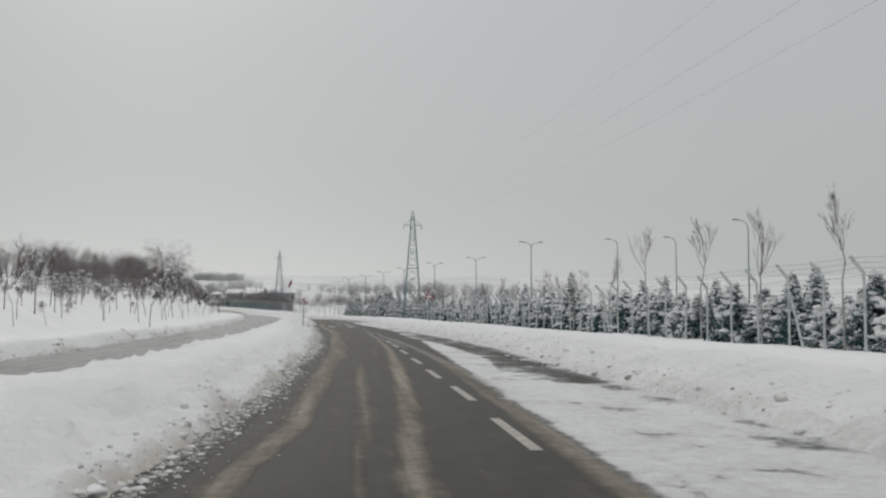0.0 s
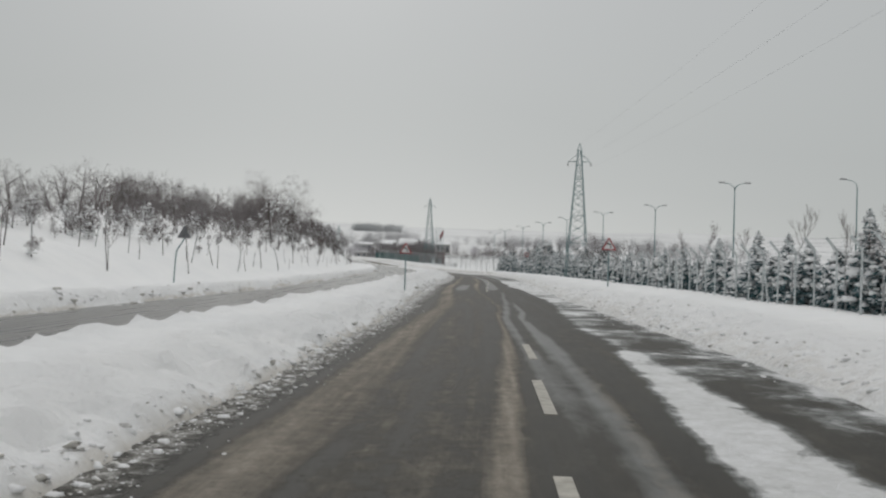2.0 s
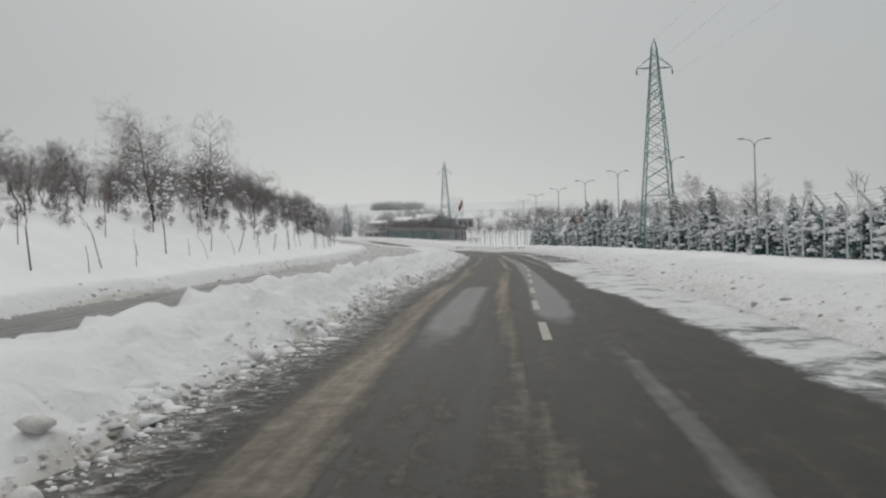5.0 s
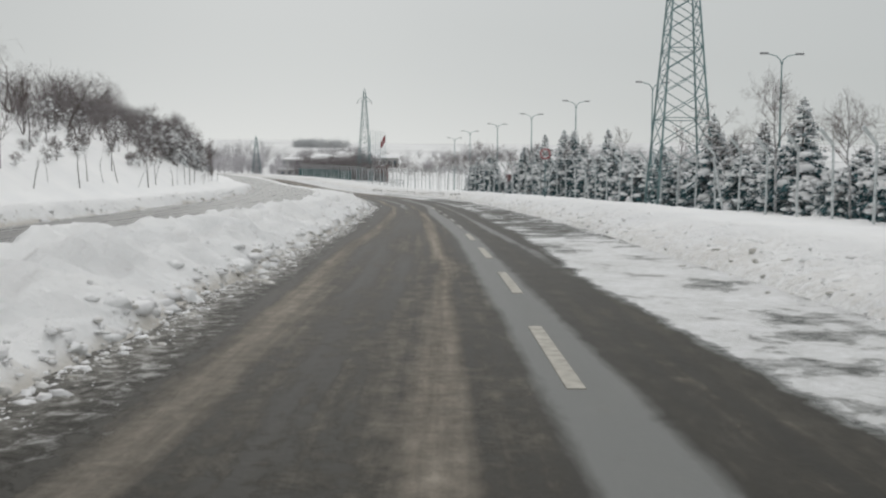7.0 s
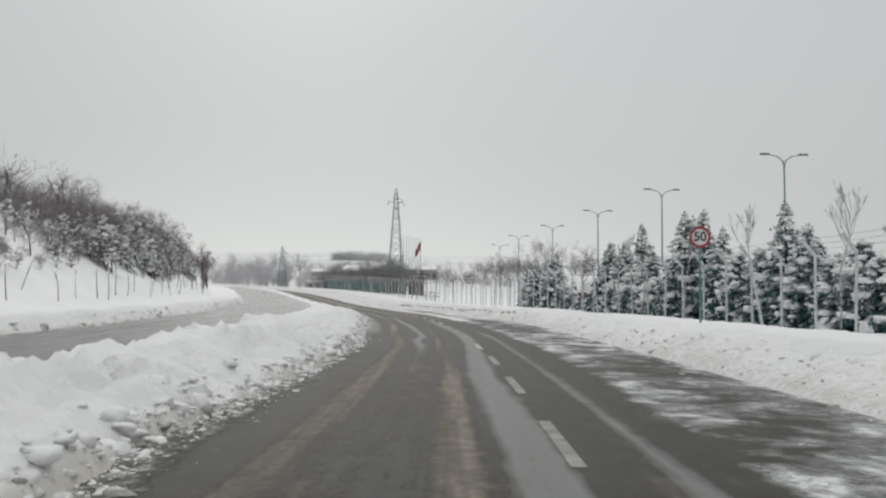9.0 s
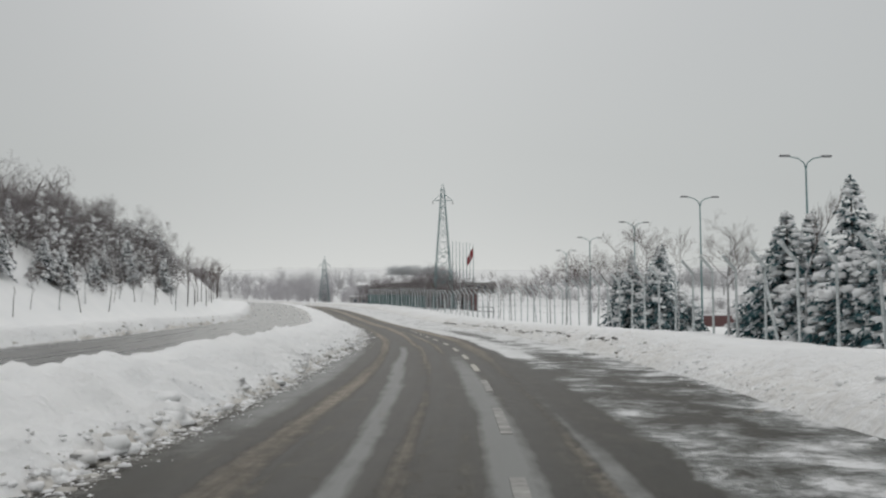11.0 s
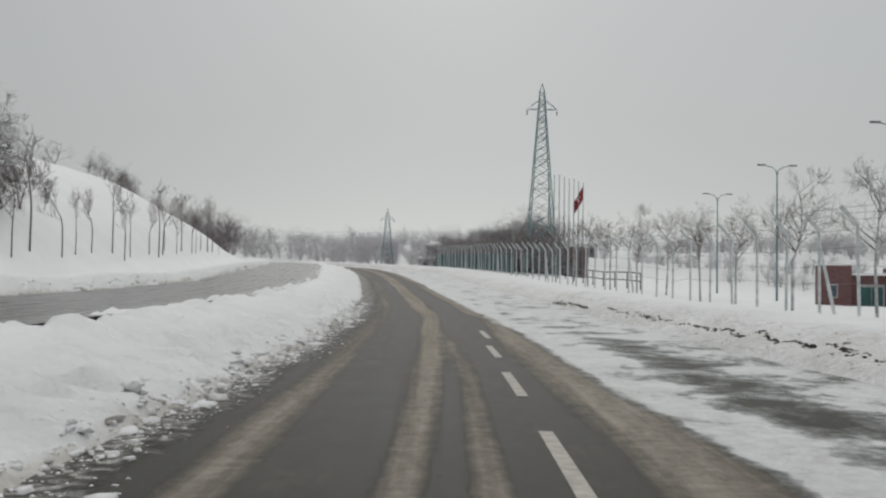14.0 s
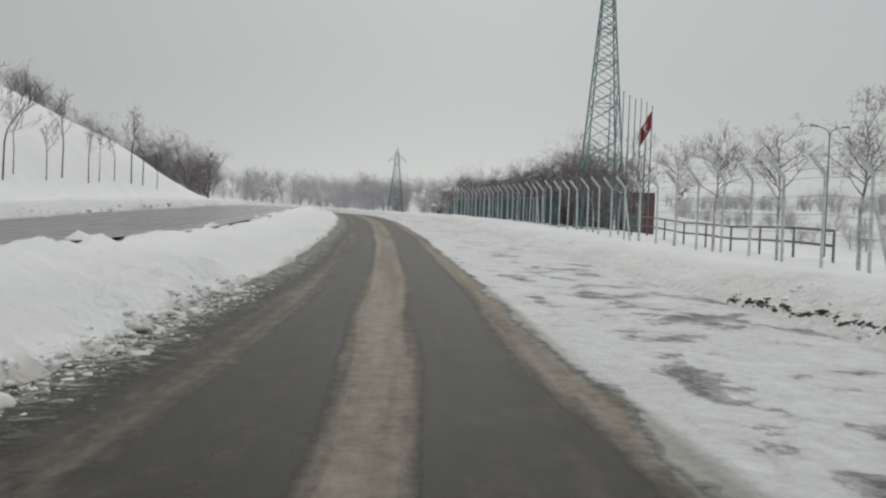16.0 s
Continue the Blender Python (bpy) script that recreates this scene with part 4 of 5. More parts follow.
    spots += [(rng.uniform(60, 188), -rng.uniform(25.0, 29), rng.uniform(0.45, 0.8)) for k in range(30)]
    spots += [(251.5, -21.6, 1.2), (252.5, -23.2, 1.25), (250.4, -24.6, 1.35), (253.2, -25.4, 1.3), (249, -21.0, 0.9)]
    scatter(bushy, spots, rng)
    broad = [bare_tree("broad_tree", "tall broad tree with every bough under snow", 180 + k, 8.6, 0.11, 0.72, 0.30, 3, 0.12, TWIG_SNOW, group="broad trees on the slope", kids=(18, 9, 7), stems=2) for k in range(2)]
    for ob in broad:
        laden(ob, rng, 170, 2.4, 0.6, 7.0, 0.06, 0.19)
    scatter(broad, [(131.5, -24.2, 0.74), (144.5, -24.4, 0.80)], rng)
    # groves round the far bend
    grove = [(rng.uniform(362, 425), -rng.uniform(18.5, 40), rng.uniform(0.9, 1.3)) for k in range(60)]
    grove += [(s + rng.uniform(-2, 2), -(27.5 + rng.uniform(0, 5)), rng.uniform(0.25, 0.42)) for s in np.arange(296, 352, 1.8)]
    joined_wood("bend_grove", "brown leafless grove and brush beyond the snowy slope", 8, 7.0, grove, GROVE_TWIG, (8, 6, 5))
    grove = [(s, 13.5 + rng.random() * (2.0 + 0.24 * (s - 300)), rng.uniform(0.62, 0.90)) for s in [rng.uniform(298, 372) for k in range(150)]]
    joined_wood("fence_grove", "brown leafless grove behind the green mesh fence", 9, 7.0, grove, GROVE_TWIG, (8, 6, 5))
    misty = [(*locate(-115 + rng.gauss(0, 4.5), 391 + rng.gauss(0, 6)), rng.uniform(0.75, 1.15)) for k in range(15)]
    misty += [(*locate(-108 + rng.gauss(0, 3.0), 396 + rng.gauss(0, 5)), rng.uniform(0.5, 0.8)) for k in range(8)]
    misty += [(*locate(-150 + rng.gauss(0, 7), 430 + rng.gauss(0, 10)), rng.uniform(0.9, 1.25)) for k in range(14)]
    misty += [(*locate(-133 + rng.gauss(0, 10), 420 + rng.gauss(0, 8)), rng.uniform(0.3, 0.6)) for k in range(10)]
    misty += [(*locate(-66 + rng.gauss(0, 20), 452 + rng.gauss(0, 8)), rng.uniform(0.6, 0.95)) for k in range(13)]
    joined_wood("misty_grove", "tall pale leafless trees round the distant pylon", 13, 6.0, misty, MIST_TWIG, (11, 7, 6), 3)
    far = []
    for k in range(34):
        cs, cn = rng.uniform(500, 880), rng.uniform(-170, 330)
        r = rng.uniform(3, 9)
        far += [(cs + rng.gauss(0, r), cn + rng.gauss(0, r), rng.uniform(0.55, 1.5)) for j in range(rng.randint(2, 12))]
    for k in range(20):
        cs, cn = rng.uniform(230, 700), rng.uniform(90, 330)
        far += [(cs + rng.gauss(0, 14), cn + rng.gauss(0, 5), rng.uniform(0.6, 1.3)) for j in range(9)]
    hazed = [(*locate(-226 + rng.uniform(-21, 21), 859 + rng.uniform(-14, 14)), rng.uniform(1.15, 1.5)) for k in range(64)]
    joined_wood("far_plantation", "leafless plantation on a distant hill, painted pale for haze", 12, 7.0, hazed, HAZE_TWIG, (9, 7, 5), 3, 3.0)
    for cs, cn, ln in ((330, 75, 45), (380, 105, 70), (300, 120, 50)):
        far += [(cs + rng.uniform(-ln, ln), cn + rng.gauss(0, 2.0), rng.uniform(0.3, 0.6)) for j in range(int(ln * 1.1))]
    joined_wood("distant_trees", "trees scattered over distant snowy fields, painted pale for haze", 10, 7.0, far, FAR_TWIG, (8, 5, 4), 3)
    # saplings on stakes along the opposite verge
    sap = [bare_tree("sapling", "thin leafless sapling standing in deep snow", 90 + k, 2.6, 0.026, 0.5, 0.85, 3, 0.42, group="saplings on the opposite verge", kids=(7, 5, 3)) for k in range(4)]
    whip = [bare_tree("young_stem", "thin bare stem of a planted sapling leaning in deep snow", 190 + k, 2.3, 0.034, 0.34, 0.9, 2, 0.62, group="planted stems on the opposite verge", kids=(4, 2), bark=(PALE_BARK if k % 2 else BARK_SNOW)) for k in range(5)]
    spots = [(s + rng.uniform(-0.7, 0.7), -18.6 - rng.uniform(0, 1.2), rng.uniform(0.55, 1.1)) for s in np.arange(92, 240, 3.1)]
    spots += [(s + rng.uniform(-1.5, 1.5), -18.8 - rng.uniform(0, 4), rng.uniform(0.7, 1.4)) for s in np.arange(30, 96, 2.6)]
    scatter(whip, spots, rng, 0.14)
    spots = [(s + rng.uniform(-1.5, 1.5), -19.5 - rng.uniform(0, 4), rng.uniform(0.7, 1.2)) for s in np.arange(36, 180, 9.0)]
    spots += [(s, -18.9 - rng.uniform(0, 0.5), rng.uniform(1.1, 1.6)) for s in (246, 249, 253, 255.6, 259, 263.3, 264.5, 266.7, 272.8, 275.4, 277.4, 279.5, 283.7, 286.9, 291.5, 294.1, 298.8, 303.9, 308, 313)]
    scatter(sap, spots, rng)
    # snowed-in shrubs on the slope
    shrub = [bare_tree("shrub", "low bare shrub poking out of snow", 120 + k, 1.5, 0.02, 0.6, 0.5, 3, 0.1, TWIG_SNOW, group="shrubs on the slope", kids=(8, 6, 5), stems=3) for k in range(3)]
    for ob in shrub:
        laden(ob, rng, 20, 0.7, 0.2, 1.1, 0.06, 0.17)
    spots = [(rng.uniform(36, 180), -rng.uniform(20.5, 27), rng.uniform(0.5, 1.3)) for k in range(42)]
    spots += [(s + rng.uniform(-1, 1), float(np.interp(s, [50, 130, 200, 240], [-26, -24, -21.5, -21])) + rng.uniform(-1.5, 1.5), rng.uniform(0.45, 0.95) * (1.0 if s < 140 else 1.4)) for s in np.arange(50, 250, 2.6)]
    scatter(shrub, spots, rng)


# ---------------------------------------------------------------- clods of ploughed snow
def clod_material():
    m = Mat("dirty_snow_clods", 0.7, spec=0.25)
    g = m.n.new("ShaderNodeNewGeometry")
    v = m.world()
    tone = m.math("ADD", m.math("MULTIPLY", g.outputs["Random Per Island"], 0.75), m.math("MULTIPLY", m.noise(v, 7.0, 6, 0.7), 0.35))
    m.color(m.ramp(tone, (0.10, (0.20, 0.19, 0.165)), (0.20, (0.42, 0.405, 0.37)), (0.36, (0.66, 0.65, 0.625)), (0.50, (0.80, 0.80, 0.80))))
    m.bump(m.noise(v, 14.0, 6, 0.7), 0.5, 0.03)
    return m.m


def clods():
    rng = random.Random(21)
    mat = clod_material()

    def lay(name, label, lo, hi, per_metre, offset, size, sink=0.12, rag=0.45, rings=3):
        count = int((hi - lo) * per_metre)
        s = gen.uniform(lo, hi, count)
        n = offset(s, gen)
        r = size[0] + (size[1] - size[0]) * gen.random(count) ** 7
        x, y = plan(s, n)
        z = np.maximum(ground_z(s, n), road_z(s, n)) - r * sink
        b = Bag()
        for px, py, pz, pr in zip(x.tolist(), y.tolist(), z.tolist(), r.tolist()):
            b.blob((px, py, pz), (pr * rng.uniform(0.8, 1.6), pr * rng.uniform(0.8, 1.6), pr * rng.uniform(0.45, 0.85)), rng, rings, rings * 2, rag)
        return tagged(new(name, b.mesh(name, mat, True)), label, "snow clods", kind="stuff")

    gen = np.random.default_rng(4)
    lay("edge_clods", "crumbled clods of ploughed snow along the median edge", -12, 250, 46, lambda s, g: left_edge(s) + 0.05 + g.normal(0, 0.17, len(s)), (0.012, 0.055))
    lay("edge_lumps", "broken lumps of ploughed snow at the foot of the median heap", 74, 250, 14, lambda s, g: left_edge(s) + g.normal(0, 0.2, len(s)), (0.02, 0.13), 0.2)
    lay("edge_grit", "dark icy grit scattered along the road edge", -12, 250, 14, lambda s, g: left_edge(s) + np.abs(g.normal(0, 0.30, len(s))), (0.008, 0.035))
    lay("verge_clods", "crumbled clods of ploughed snow along the verge", 0, 250, 9, lambda s, g: gutter(s) + g.normal(0.35, 0.4, len(s)), (0.015, 0.08))
    mat = SNOW
    lay("heap_lumps", "rounded lumps of white snow on the ploughed median heap", 76, 182, 13, lambda s, g: left_edge(s) - np.abs(g.normal(0, 0.30, len(s))), (0.03, 0.20), 0.55, 0.45, 4)
    lay("heap_lumps", "rounded lumps of white snow on the ploughed median heap", -12, 76, 7, lambda s, g: left_edge(s) - np.abs(g.normal(0, 0.26, len(s))), (0.02, 0.10), 0.55, 0.45, 4)
    lay("heap_lumps", "rounded lumps of white snow on the ploughed median heap", 182, 252, 9, lambda s, g: left_edge(s) - np.abs(g.normal(0, 0.28, len(s))), (0.03, 0.18), 0.55, 0.45, 4)
    lay("verge_lumps", "rounded lumps of cream snow on the verge", -6, 250, 11, lambda s, g: gutter(s) + 0.2 + np.abs(g.normal(0, 0.9, len(s))), (0.04, 0.20), 0.70, 0.30, 4)
    turf = simple("bare_turf", (0.03, 0.028, 0.022), (0.10, 0.09, 0.07), 9.0, 0.9)
    mat = turf
    lay("bare_turf", "dark tufts of bare turf along the verge", 184, 250, 30, lambda s, g: 5.45 + 0.25 * bumps(s, 0 * s, 9.0, 66) + g.normal(0, 0.05, len(s)) + 40 * (bumps(s, 0 * s, 5.0, 67) < -0.12), (0.02, 0.055))
    mat = clod_material()
    lay("far_clods", "dirty clods along the opposite carriageway", 20, 300, 9, lambda s, g: -14.3 + g.normal(0, 0.25, len(s)), (0.03, 0.16))


# ---------------------------------------------------------------- fence
def fence():
    ob = thing("boundary_fence", Matrix(), "tall wire fence on frosted concrete posts with cranked tops", "fence")
    b = Bag()
    w = 0.08
    b.box((0, 0, 1.0), (w, w, 3.0), 0, 0.02)
    base = len(b.v)
    prof = [(-w / 2, 2.5), (w / 2, 2.5), (-0.42, 3.05), (-0.50, 2.98)]
    for yy in (-w / 2, w / 2):
        b.v += [(prof[0][0], yy, prof[0][1] - 0.06), (prof[1][0], yy, prof[1][1]), (prof[2][0], yy, prof[2][1]), (prof[3][0], yy, prof[3][1])]
    b.f += [tuple(base + i for i in f) for f in ((0, 1, 2, 3), (7, 6, 5, 4), (0, 4, 5, 1), (1, 5, 6, 2), (2, 6, 7, 3), (3, 7, 4, 0))]
    post = b.mesh("fence_post", CONCRETE)
    brace = Bag().tube([(0, -1.15, -0.3), (0, -0.05, 2.0)], [0.055, 0.05], 5).mesh("brace", CONCRETE)
    tops = []
    rng = random.Random(3)
    k = 0
    for s in np.arange(-26, 345, 2.5):
        n = float(fence_n(s)) + 0.12 * math.sin(s / 17)
        p = spot(s, n)
        th = float(np.interp(s, S_TAB, TH_TAB))
        m = Matrix.Translation(p) @ Matrix.Rotation(th, 4, "Z") @ Matrix.Rotation(rng.gauss(0, 0.015), 4, "Y")
        part("post", post, ob, m=m)
        if k % 9 == 4:
            part("brace", brace, ob, m=m)
        tops.append(m)
        k += 1
    for off, zz in ((-0.44, 2.96), (-0.30, 2.80), (-0.15, 2.64), (-0.06, 2.4), (-0.06, 1.9), (-0.06, 1.4), (-0.06, 0.9)):
        wire = Bag().tube([m @ Vector((off, 0, zz)) for m in tops], [0.006] * len(tops), 3)
        part("wire", wire.mesh("wire", DARK_STEEL), ob, "thin steel wire")
    return ob


# ---------------------------------------------------------------- lattice towers
def tower(m, height, foot, arm_z, label):
    ob = thing("lattice_tower", m, label, "power pylon")
    half = lambda z: foot / 2 + (0.22 - foot / 2) * min(z / (height - 0.8), 1)
    corners = ((-1, -1), (1, -1), (1, 1), (-1, 1))
    for cx, cy in corners:
        leg = Bag().tube([(cx * half(z), cy * half(z), z) for z in (-0.6, height * 0.5, height - 0.8)], [0.065, 0.055, 0.045], 4)
        part("leg", leg.mesh("leg", STEEL), ob)
    levels = [0.0]
    while levels[-1] < height - 1.2:
        levels.append(levels[-1] + max(0.55, half(levels[-1]) * 1.15))
    levels[-1] = height - 0.8
    for side in range(4):
        b = Bag()
        (ax, ay), (bx, by) = corners[side], corners[(side + 1) % 4]
        for i in range(len(levels) - 1):
            z0, z1 = levels[i], levels[i + 1]
            h0, h1 = half(z0), half(z1)
            b.tube([(ax * h0, ay * h0, z0), (bx * h1, by * h1, z1)], [0.028, 0.028], 4)
            b.tube([(bx * h0, by * h0, z0), (ax * h1, ay * h1, z1)], [0.028, 0.028], 4)
            if i % 3 == 0:
                b.tube([(ax * h0, ay * h0, z0), (bx * h0, by * h0, z0)], [0.028, 0.028], 4)
        part("bracing", b.mesh("bracing", STEEL), ob)
    peak = Bag()
    for cx, cy in corners:
        peak.tube([(cx * 0.22, cy * 0.22, height - 0.8), (0, 0, height)], [0.04, 0.03], 4)
    part("peak", peak.mesh("peak", STEEL), ob)
    for side in (-1, 1):
        a = Bag()
        h = half(arm_z)
        for cy in (-1, 1):
            a.tube([(side * h, cy * h, arm_z), (side * 1.5, 0, arm_z)], [0.04, 0.03], 4)
            a.tube([(side * h, cy * h, arm_z + 0.9), (side * 1.5, 0, arm_z)], [0.03, 0.025], 4)
        arm = part("cross_arm", a.mesh("cross_arm", STEEL), ob)
        ins = Bag()
        ins.tube([(side * 1.48, 0, arm_z), (side * 1.48, 0, arm_z - 0.15)] + [(side * 1.48, 0, arm_z - 0.15 - 0.05 * k) for k in range(1, 9)], [0.015, 0.015] + [0.09 if k % 2 else 0.03 for k in range(1, 9)], 6)
        part("insulator", ins.mesh("insulator", DARK_STEEL), arm, "dark insulator string")
    return ob


def cable(a, b, sag, label):
    pts = []
    for k in range(25):
        t = k / 24
        p = Vector(a).lerp(Vector(b), t)
        p.z -= sag * 4 * t * (1 - t)
        pts.append(p)
    return tagged(new("power_cable", Bag().tube(pts, [0.0035] * 25, 4).mesh("power_cable", DARK_STEEL)), label, "power cable", "overhead cables")


# ---------------------------------------------------------------- lamps
def street_lamp(m, height=11.6, double=True):
    ob = thing("street_lamp", m, "tall grey street lamp with two curved arms" if double else "tall grey street lamp with one curved arm", "street lamp", "lamps in the yard")
    pole = Bag().tube([(0, 0, -0.5), (0, 0, height * 0.5), (0, 0, height - 0.9)], [0.11, 0.085, 0.06], 8)
    part("pole", pole.mesh("pole", STEEL, True), ob)
    for side in ((-1, 1) if double else (-1,)):
        pts = [(0, 0, height - 0.9), (side * 0.12, 0, height - 0.45), (side * 0.5, 0, height - 0.15), (side * 1.2, 0, height)]
        arm = part("arm", Bag().tube(pts, [0.05, 0.045, 0.04, 0.035], 6).mesh("arm", STEEL, True), ob)
        head = Bag().box((side * 1.5, 0, height + 0.03), (0.7, 0.26, 0.12), 0, 0.05)
        part("lamp_head", head.mesh("lamp_head", DARK_STEEL), arm, "grey lamp head")
    return ob


# ---------------------------------------------------------------- signs
def flat(poly, y0, y1):
    b = Bag()
    n = len(poly)
    b.v = [(x, y0, z) for x, z in poly] + [(x, y1, z) for x, z in poly]
    b.f = [tuple(range(n)), tuple(range(2 * n - 1, n - 1, -1))] + [(k, n + k, n + (k + 1) % n, (k + 1) % n) for k in range(n)]
    return b


def rounded(poly, r, steps_=4):
    out = []
    n = len(poly)
    for k in range(n):
        p, a, b = Vector(poly[k]), Vector(poly[k - 1]), Vector(poly[(k + 1) % n])
        u, v = (a - p).normalized() * r, (b - p).normalized() * r
        for j in range(steps_ + 1):
            t = j / steps_
            out.append(tuple((1 - t) ** 2 * (p + u) + 2 * t * (1 - t) * p + t * t * (p + v)))
    return out


def bend_sign(m, side, top):
    ob = thing("warning_sign", m, "red-bordered triangular left-bend warning sign on a grey post", "road sign", "bend warning signs")
    h = side * 0.866
    z0 = top - h
    part("post", Bag().tube([(0, 0.05, -0.6), (0, 0.05, top - 0.12)], [0.032, 0.032], 8).mesh("post", STEEL, True), ob)
    tri = [(-side / 2, z0), (side / 2, z0), (0, top)]
    part("plate", flat(rounded(tri, 0.07), -0.004, 0.02).mesh("plate", SIGN_RED), ob, "red triangular plate")
    c = Vector((0, z0 + h / 3))
    inner = [tuple(c + (Vector(p) - c) * 0.72) for p in tri]
    part("panel", flat(rounded(inner, 0.05), -0.010, -0.004).mesh("panel", SIGN_WHITE), ob, "white inner panel")
    arrow = Bag()
    q = side / 0.75
    path = [(0.09, -0.10), (0.09, 0.0), (0.06, 0.07), (0.0, 0.10), (-0.05, 0.10)]
    w = 0.028
    rim = []
    for k, (x, z) in enumerate(path):
        x0, zz0 = path[max(k - 1, 0)]
        x1, zz1 = path[min(k + 1, 4)]
        d = Vector((x1 - x0, zz1 - zz0)).normalized()
        rim.append(((x + d.y * w) * q, (z - d.x * w) * q, (x - d.y * w) * q, (z + d.x * w) * q))
    outline = [(a, b + c.y) for a, b, _, _ in rim] + [(-0.05 * q, c.y + 0.045 * q), (-0.14 * q, c.y + 0.10 * q), (-0.05 * q, c.y + 0.155 * q)] + [(a, b + c.y) for _, _, a, b in reversed(rim)]
    part("arrow", flat(outline, -0.014, -0.010).mesh("arrow", BLACK), ob, "black bent arrow")
    return ob


def knocked_sign(m):
    """A warning sign turned away, its post bent over halfway up."""
    ob = thing("bent_sign", m, "grey back of a triangular sign on a bent post", "road sign")
    post = Bag().tube([(0, 0, -0.6), (0.05, 0, 0.9), (0.10, 0, 1.62), (0.16, 0, 1.78), (0.40, 0, 2.12), (0.48, 0, 2.28), (0.50, 0, 2.95)], [0.034] * 7, 8)
    part("post", post.mesh("post", STEEL, True), ob)
    tri = [(0.12, 2.32), (0.88, 2.32), (0.50, 2.99)]
    part("plate", flat(rounded(tri, 0.06), -0.05, -0.034).mesh("plate", DARK_STEEL), ob, "dull grey back of the plate")
    for z in (2.45, 2.70):
        part("clamp", Bag().box((0.50, -0.02, z), (0.24, 0.04, 0.04)).mesh("clamp", STEEL), ob, "steel clamp bar")
    return ob


def ring(r0, r1, y0, y1, n=28):
    b = Bag()
    for k in range(n):
        a = 2 * math.pi * k / n
        for r in (r0, r1):
            for y in (y0, y1):
                b.v.append((r * math.cos(a), y, r * math.sin(a)))
    for k in range(n):
        i, j = 4 * k, 4 * ((k + 1) % n)
        b.f += [(i, j, j + 2, i + 2), (i + 1, i + 3, j + 3, j + 1), (i + 2, j + 2, j + 3, i + 3), (i, i + 1, j + 1, j)]
    return b


def text_mesh(body, size, depth, mat):
    c = bpy.data.curves.new("figures", "FONT")
    c.offset = 0.009
    c.body, c.size, c.extrude, c.align_x, c.align_y = body, size, depth, "CENTER", "CENTER"
    tmp = bpy.data.objects.new("figures", c)
    scene.collection.objects.link(tmp)
    me = bpy.data.meshes.new_from_object(tmp.evaluated_get(bpy.context.evaluated_depsgraph_get()))
    bpy.data.objects.remove(tmp)
    me.materials.clear()
    me.materials.append(mat)
    return me


def limit_sign(m, top):
    ob = thing("speed_limit_sign", m, "round red-ringed speed limit sign reading 50", "road sign")
    r = 0.33
    part("post", Bag().tube([(0, 0.05, -0.6), (0, 0.05, top - 0.1)], [0.032, 0.032], 8).mesh("post", STEEL, True), ob)
    disc = [(r * 0.98 * math.cos(2 * math.pi * k / 28), top - r + r * 0.98 * math.sin(2 * math.pi * k / 28)) for k in range(28)]
    part("plate", flat(disc, 0.0, 0.02).mesh("plate", SIGN_WHITE), ob, "white round plate")
    part("ring", ring(r * 0.76, r, -0.006, 0.0).mesh("ring", SIGN_RED), ob, "red ring", Matrix.Translation((0, 0, top - r)))
    part("figures", text_mesh("50", 0.40, 0.003, BLACK), ob, "black figures 50", Matrix.Translation((0, -0.006, top - r)) @ Matrix.Rotation(math.pi / 2, 4, "X"))
    return ob


# ---------------------------------------------------------------- flags
def flag_pole(m, height, with_flag, label):
    ob = thing("flagpole", m, label, "flagpole", "row of flagpoles")
    part("pole", Bag().tube([(0, 0, -0.4), (0, 0, height * 0.5), (0, 0, height)], [0.07, 0.055, 0.035], 6).mesh("pole", STEEL, True), ob)
    part("finial", Bag().blob((0, 0, height + 0.06), (0.07, 0.07, 0.07), random.Random(1), 3, 6, 0.0).mesh("finial", STEEL, True), ob)
    if with_flag:
        b = Bag()
        nu, nv = 12, 8
        for i in range(nu + 1):
            for j in range(nv + 1):
                u, v = i / nu, j / nv
                x = -u * 1.0
                z = height - 0.25 - v * 1.55 - u * 1.75 + 0.05 * math.sin(6 * u + 2 * v)
                b.v.append((x, 0.16 * math.sin(7 * u + 1.5 * v) * u, z))
        for i in range(nu):
            for j in range(nv):
                a = i * (nv + 1) + j
                b.f.append((a, a + nv + 1, a + nv + 2, a + 1))
        cloth = part("cloth", b.mesh("cloth", RED, True), ob, "hanging red flag cloth")
        e = Bag()
        for k in range(13):
            t = radians(35 + 290 * k / 12)
            for r in (0.30, 0.30 - 0.11 * math.sin(math.pi * k / 12)):
                e.v.append((-0.46 + 0.8 * r * math.cos(t) + (0.0 if r == 0.30 else 0.03), -0.14, height - 1.85 + r * math.sin(t)))
        e.f = [(2 * k, 2 * k + 1, 2 * k + 3, 2 * k + 2) for k in range(12)]
        part("emblem", e.mesh("emblem", SIGN_WHITE), cloth, "white crescent")
    return ob


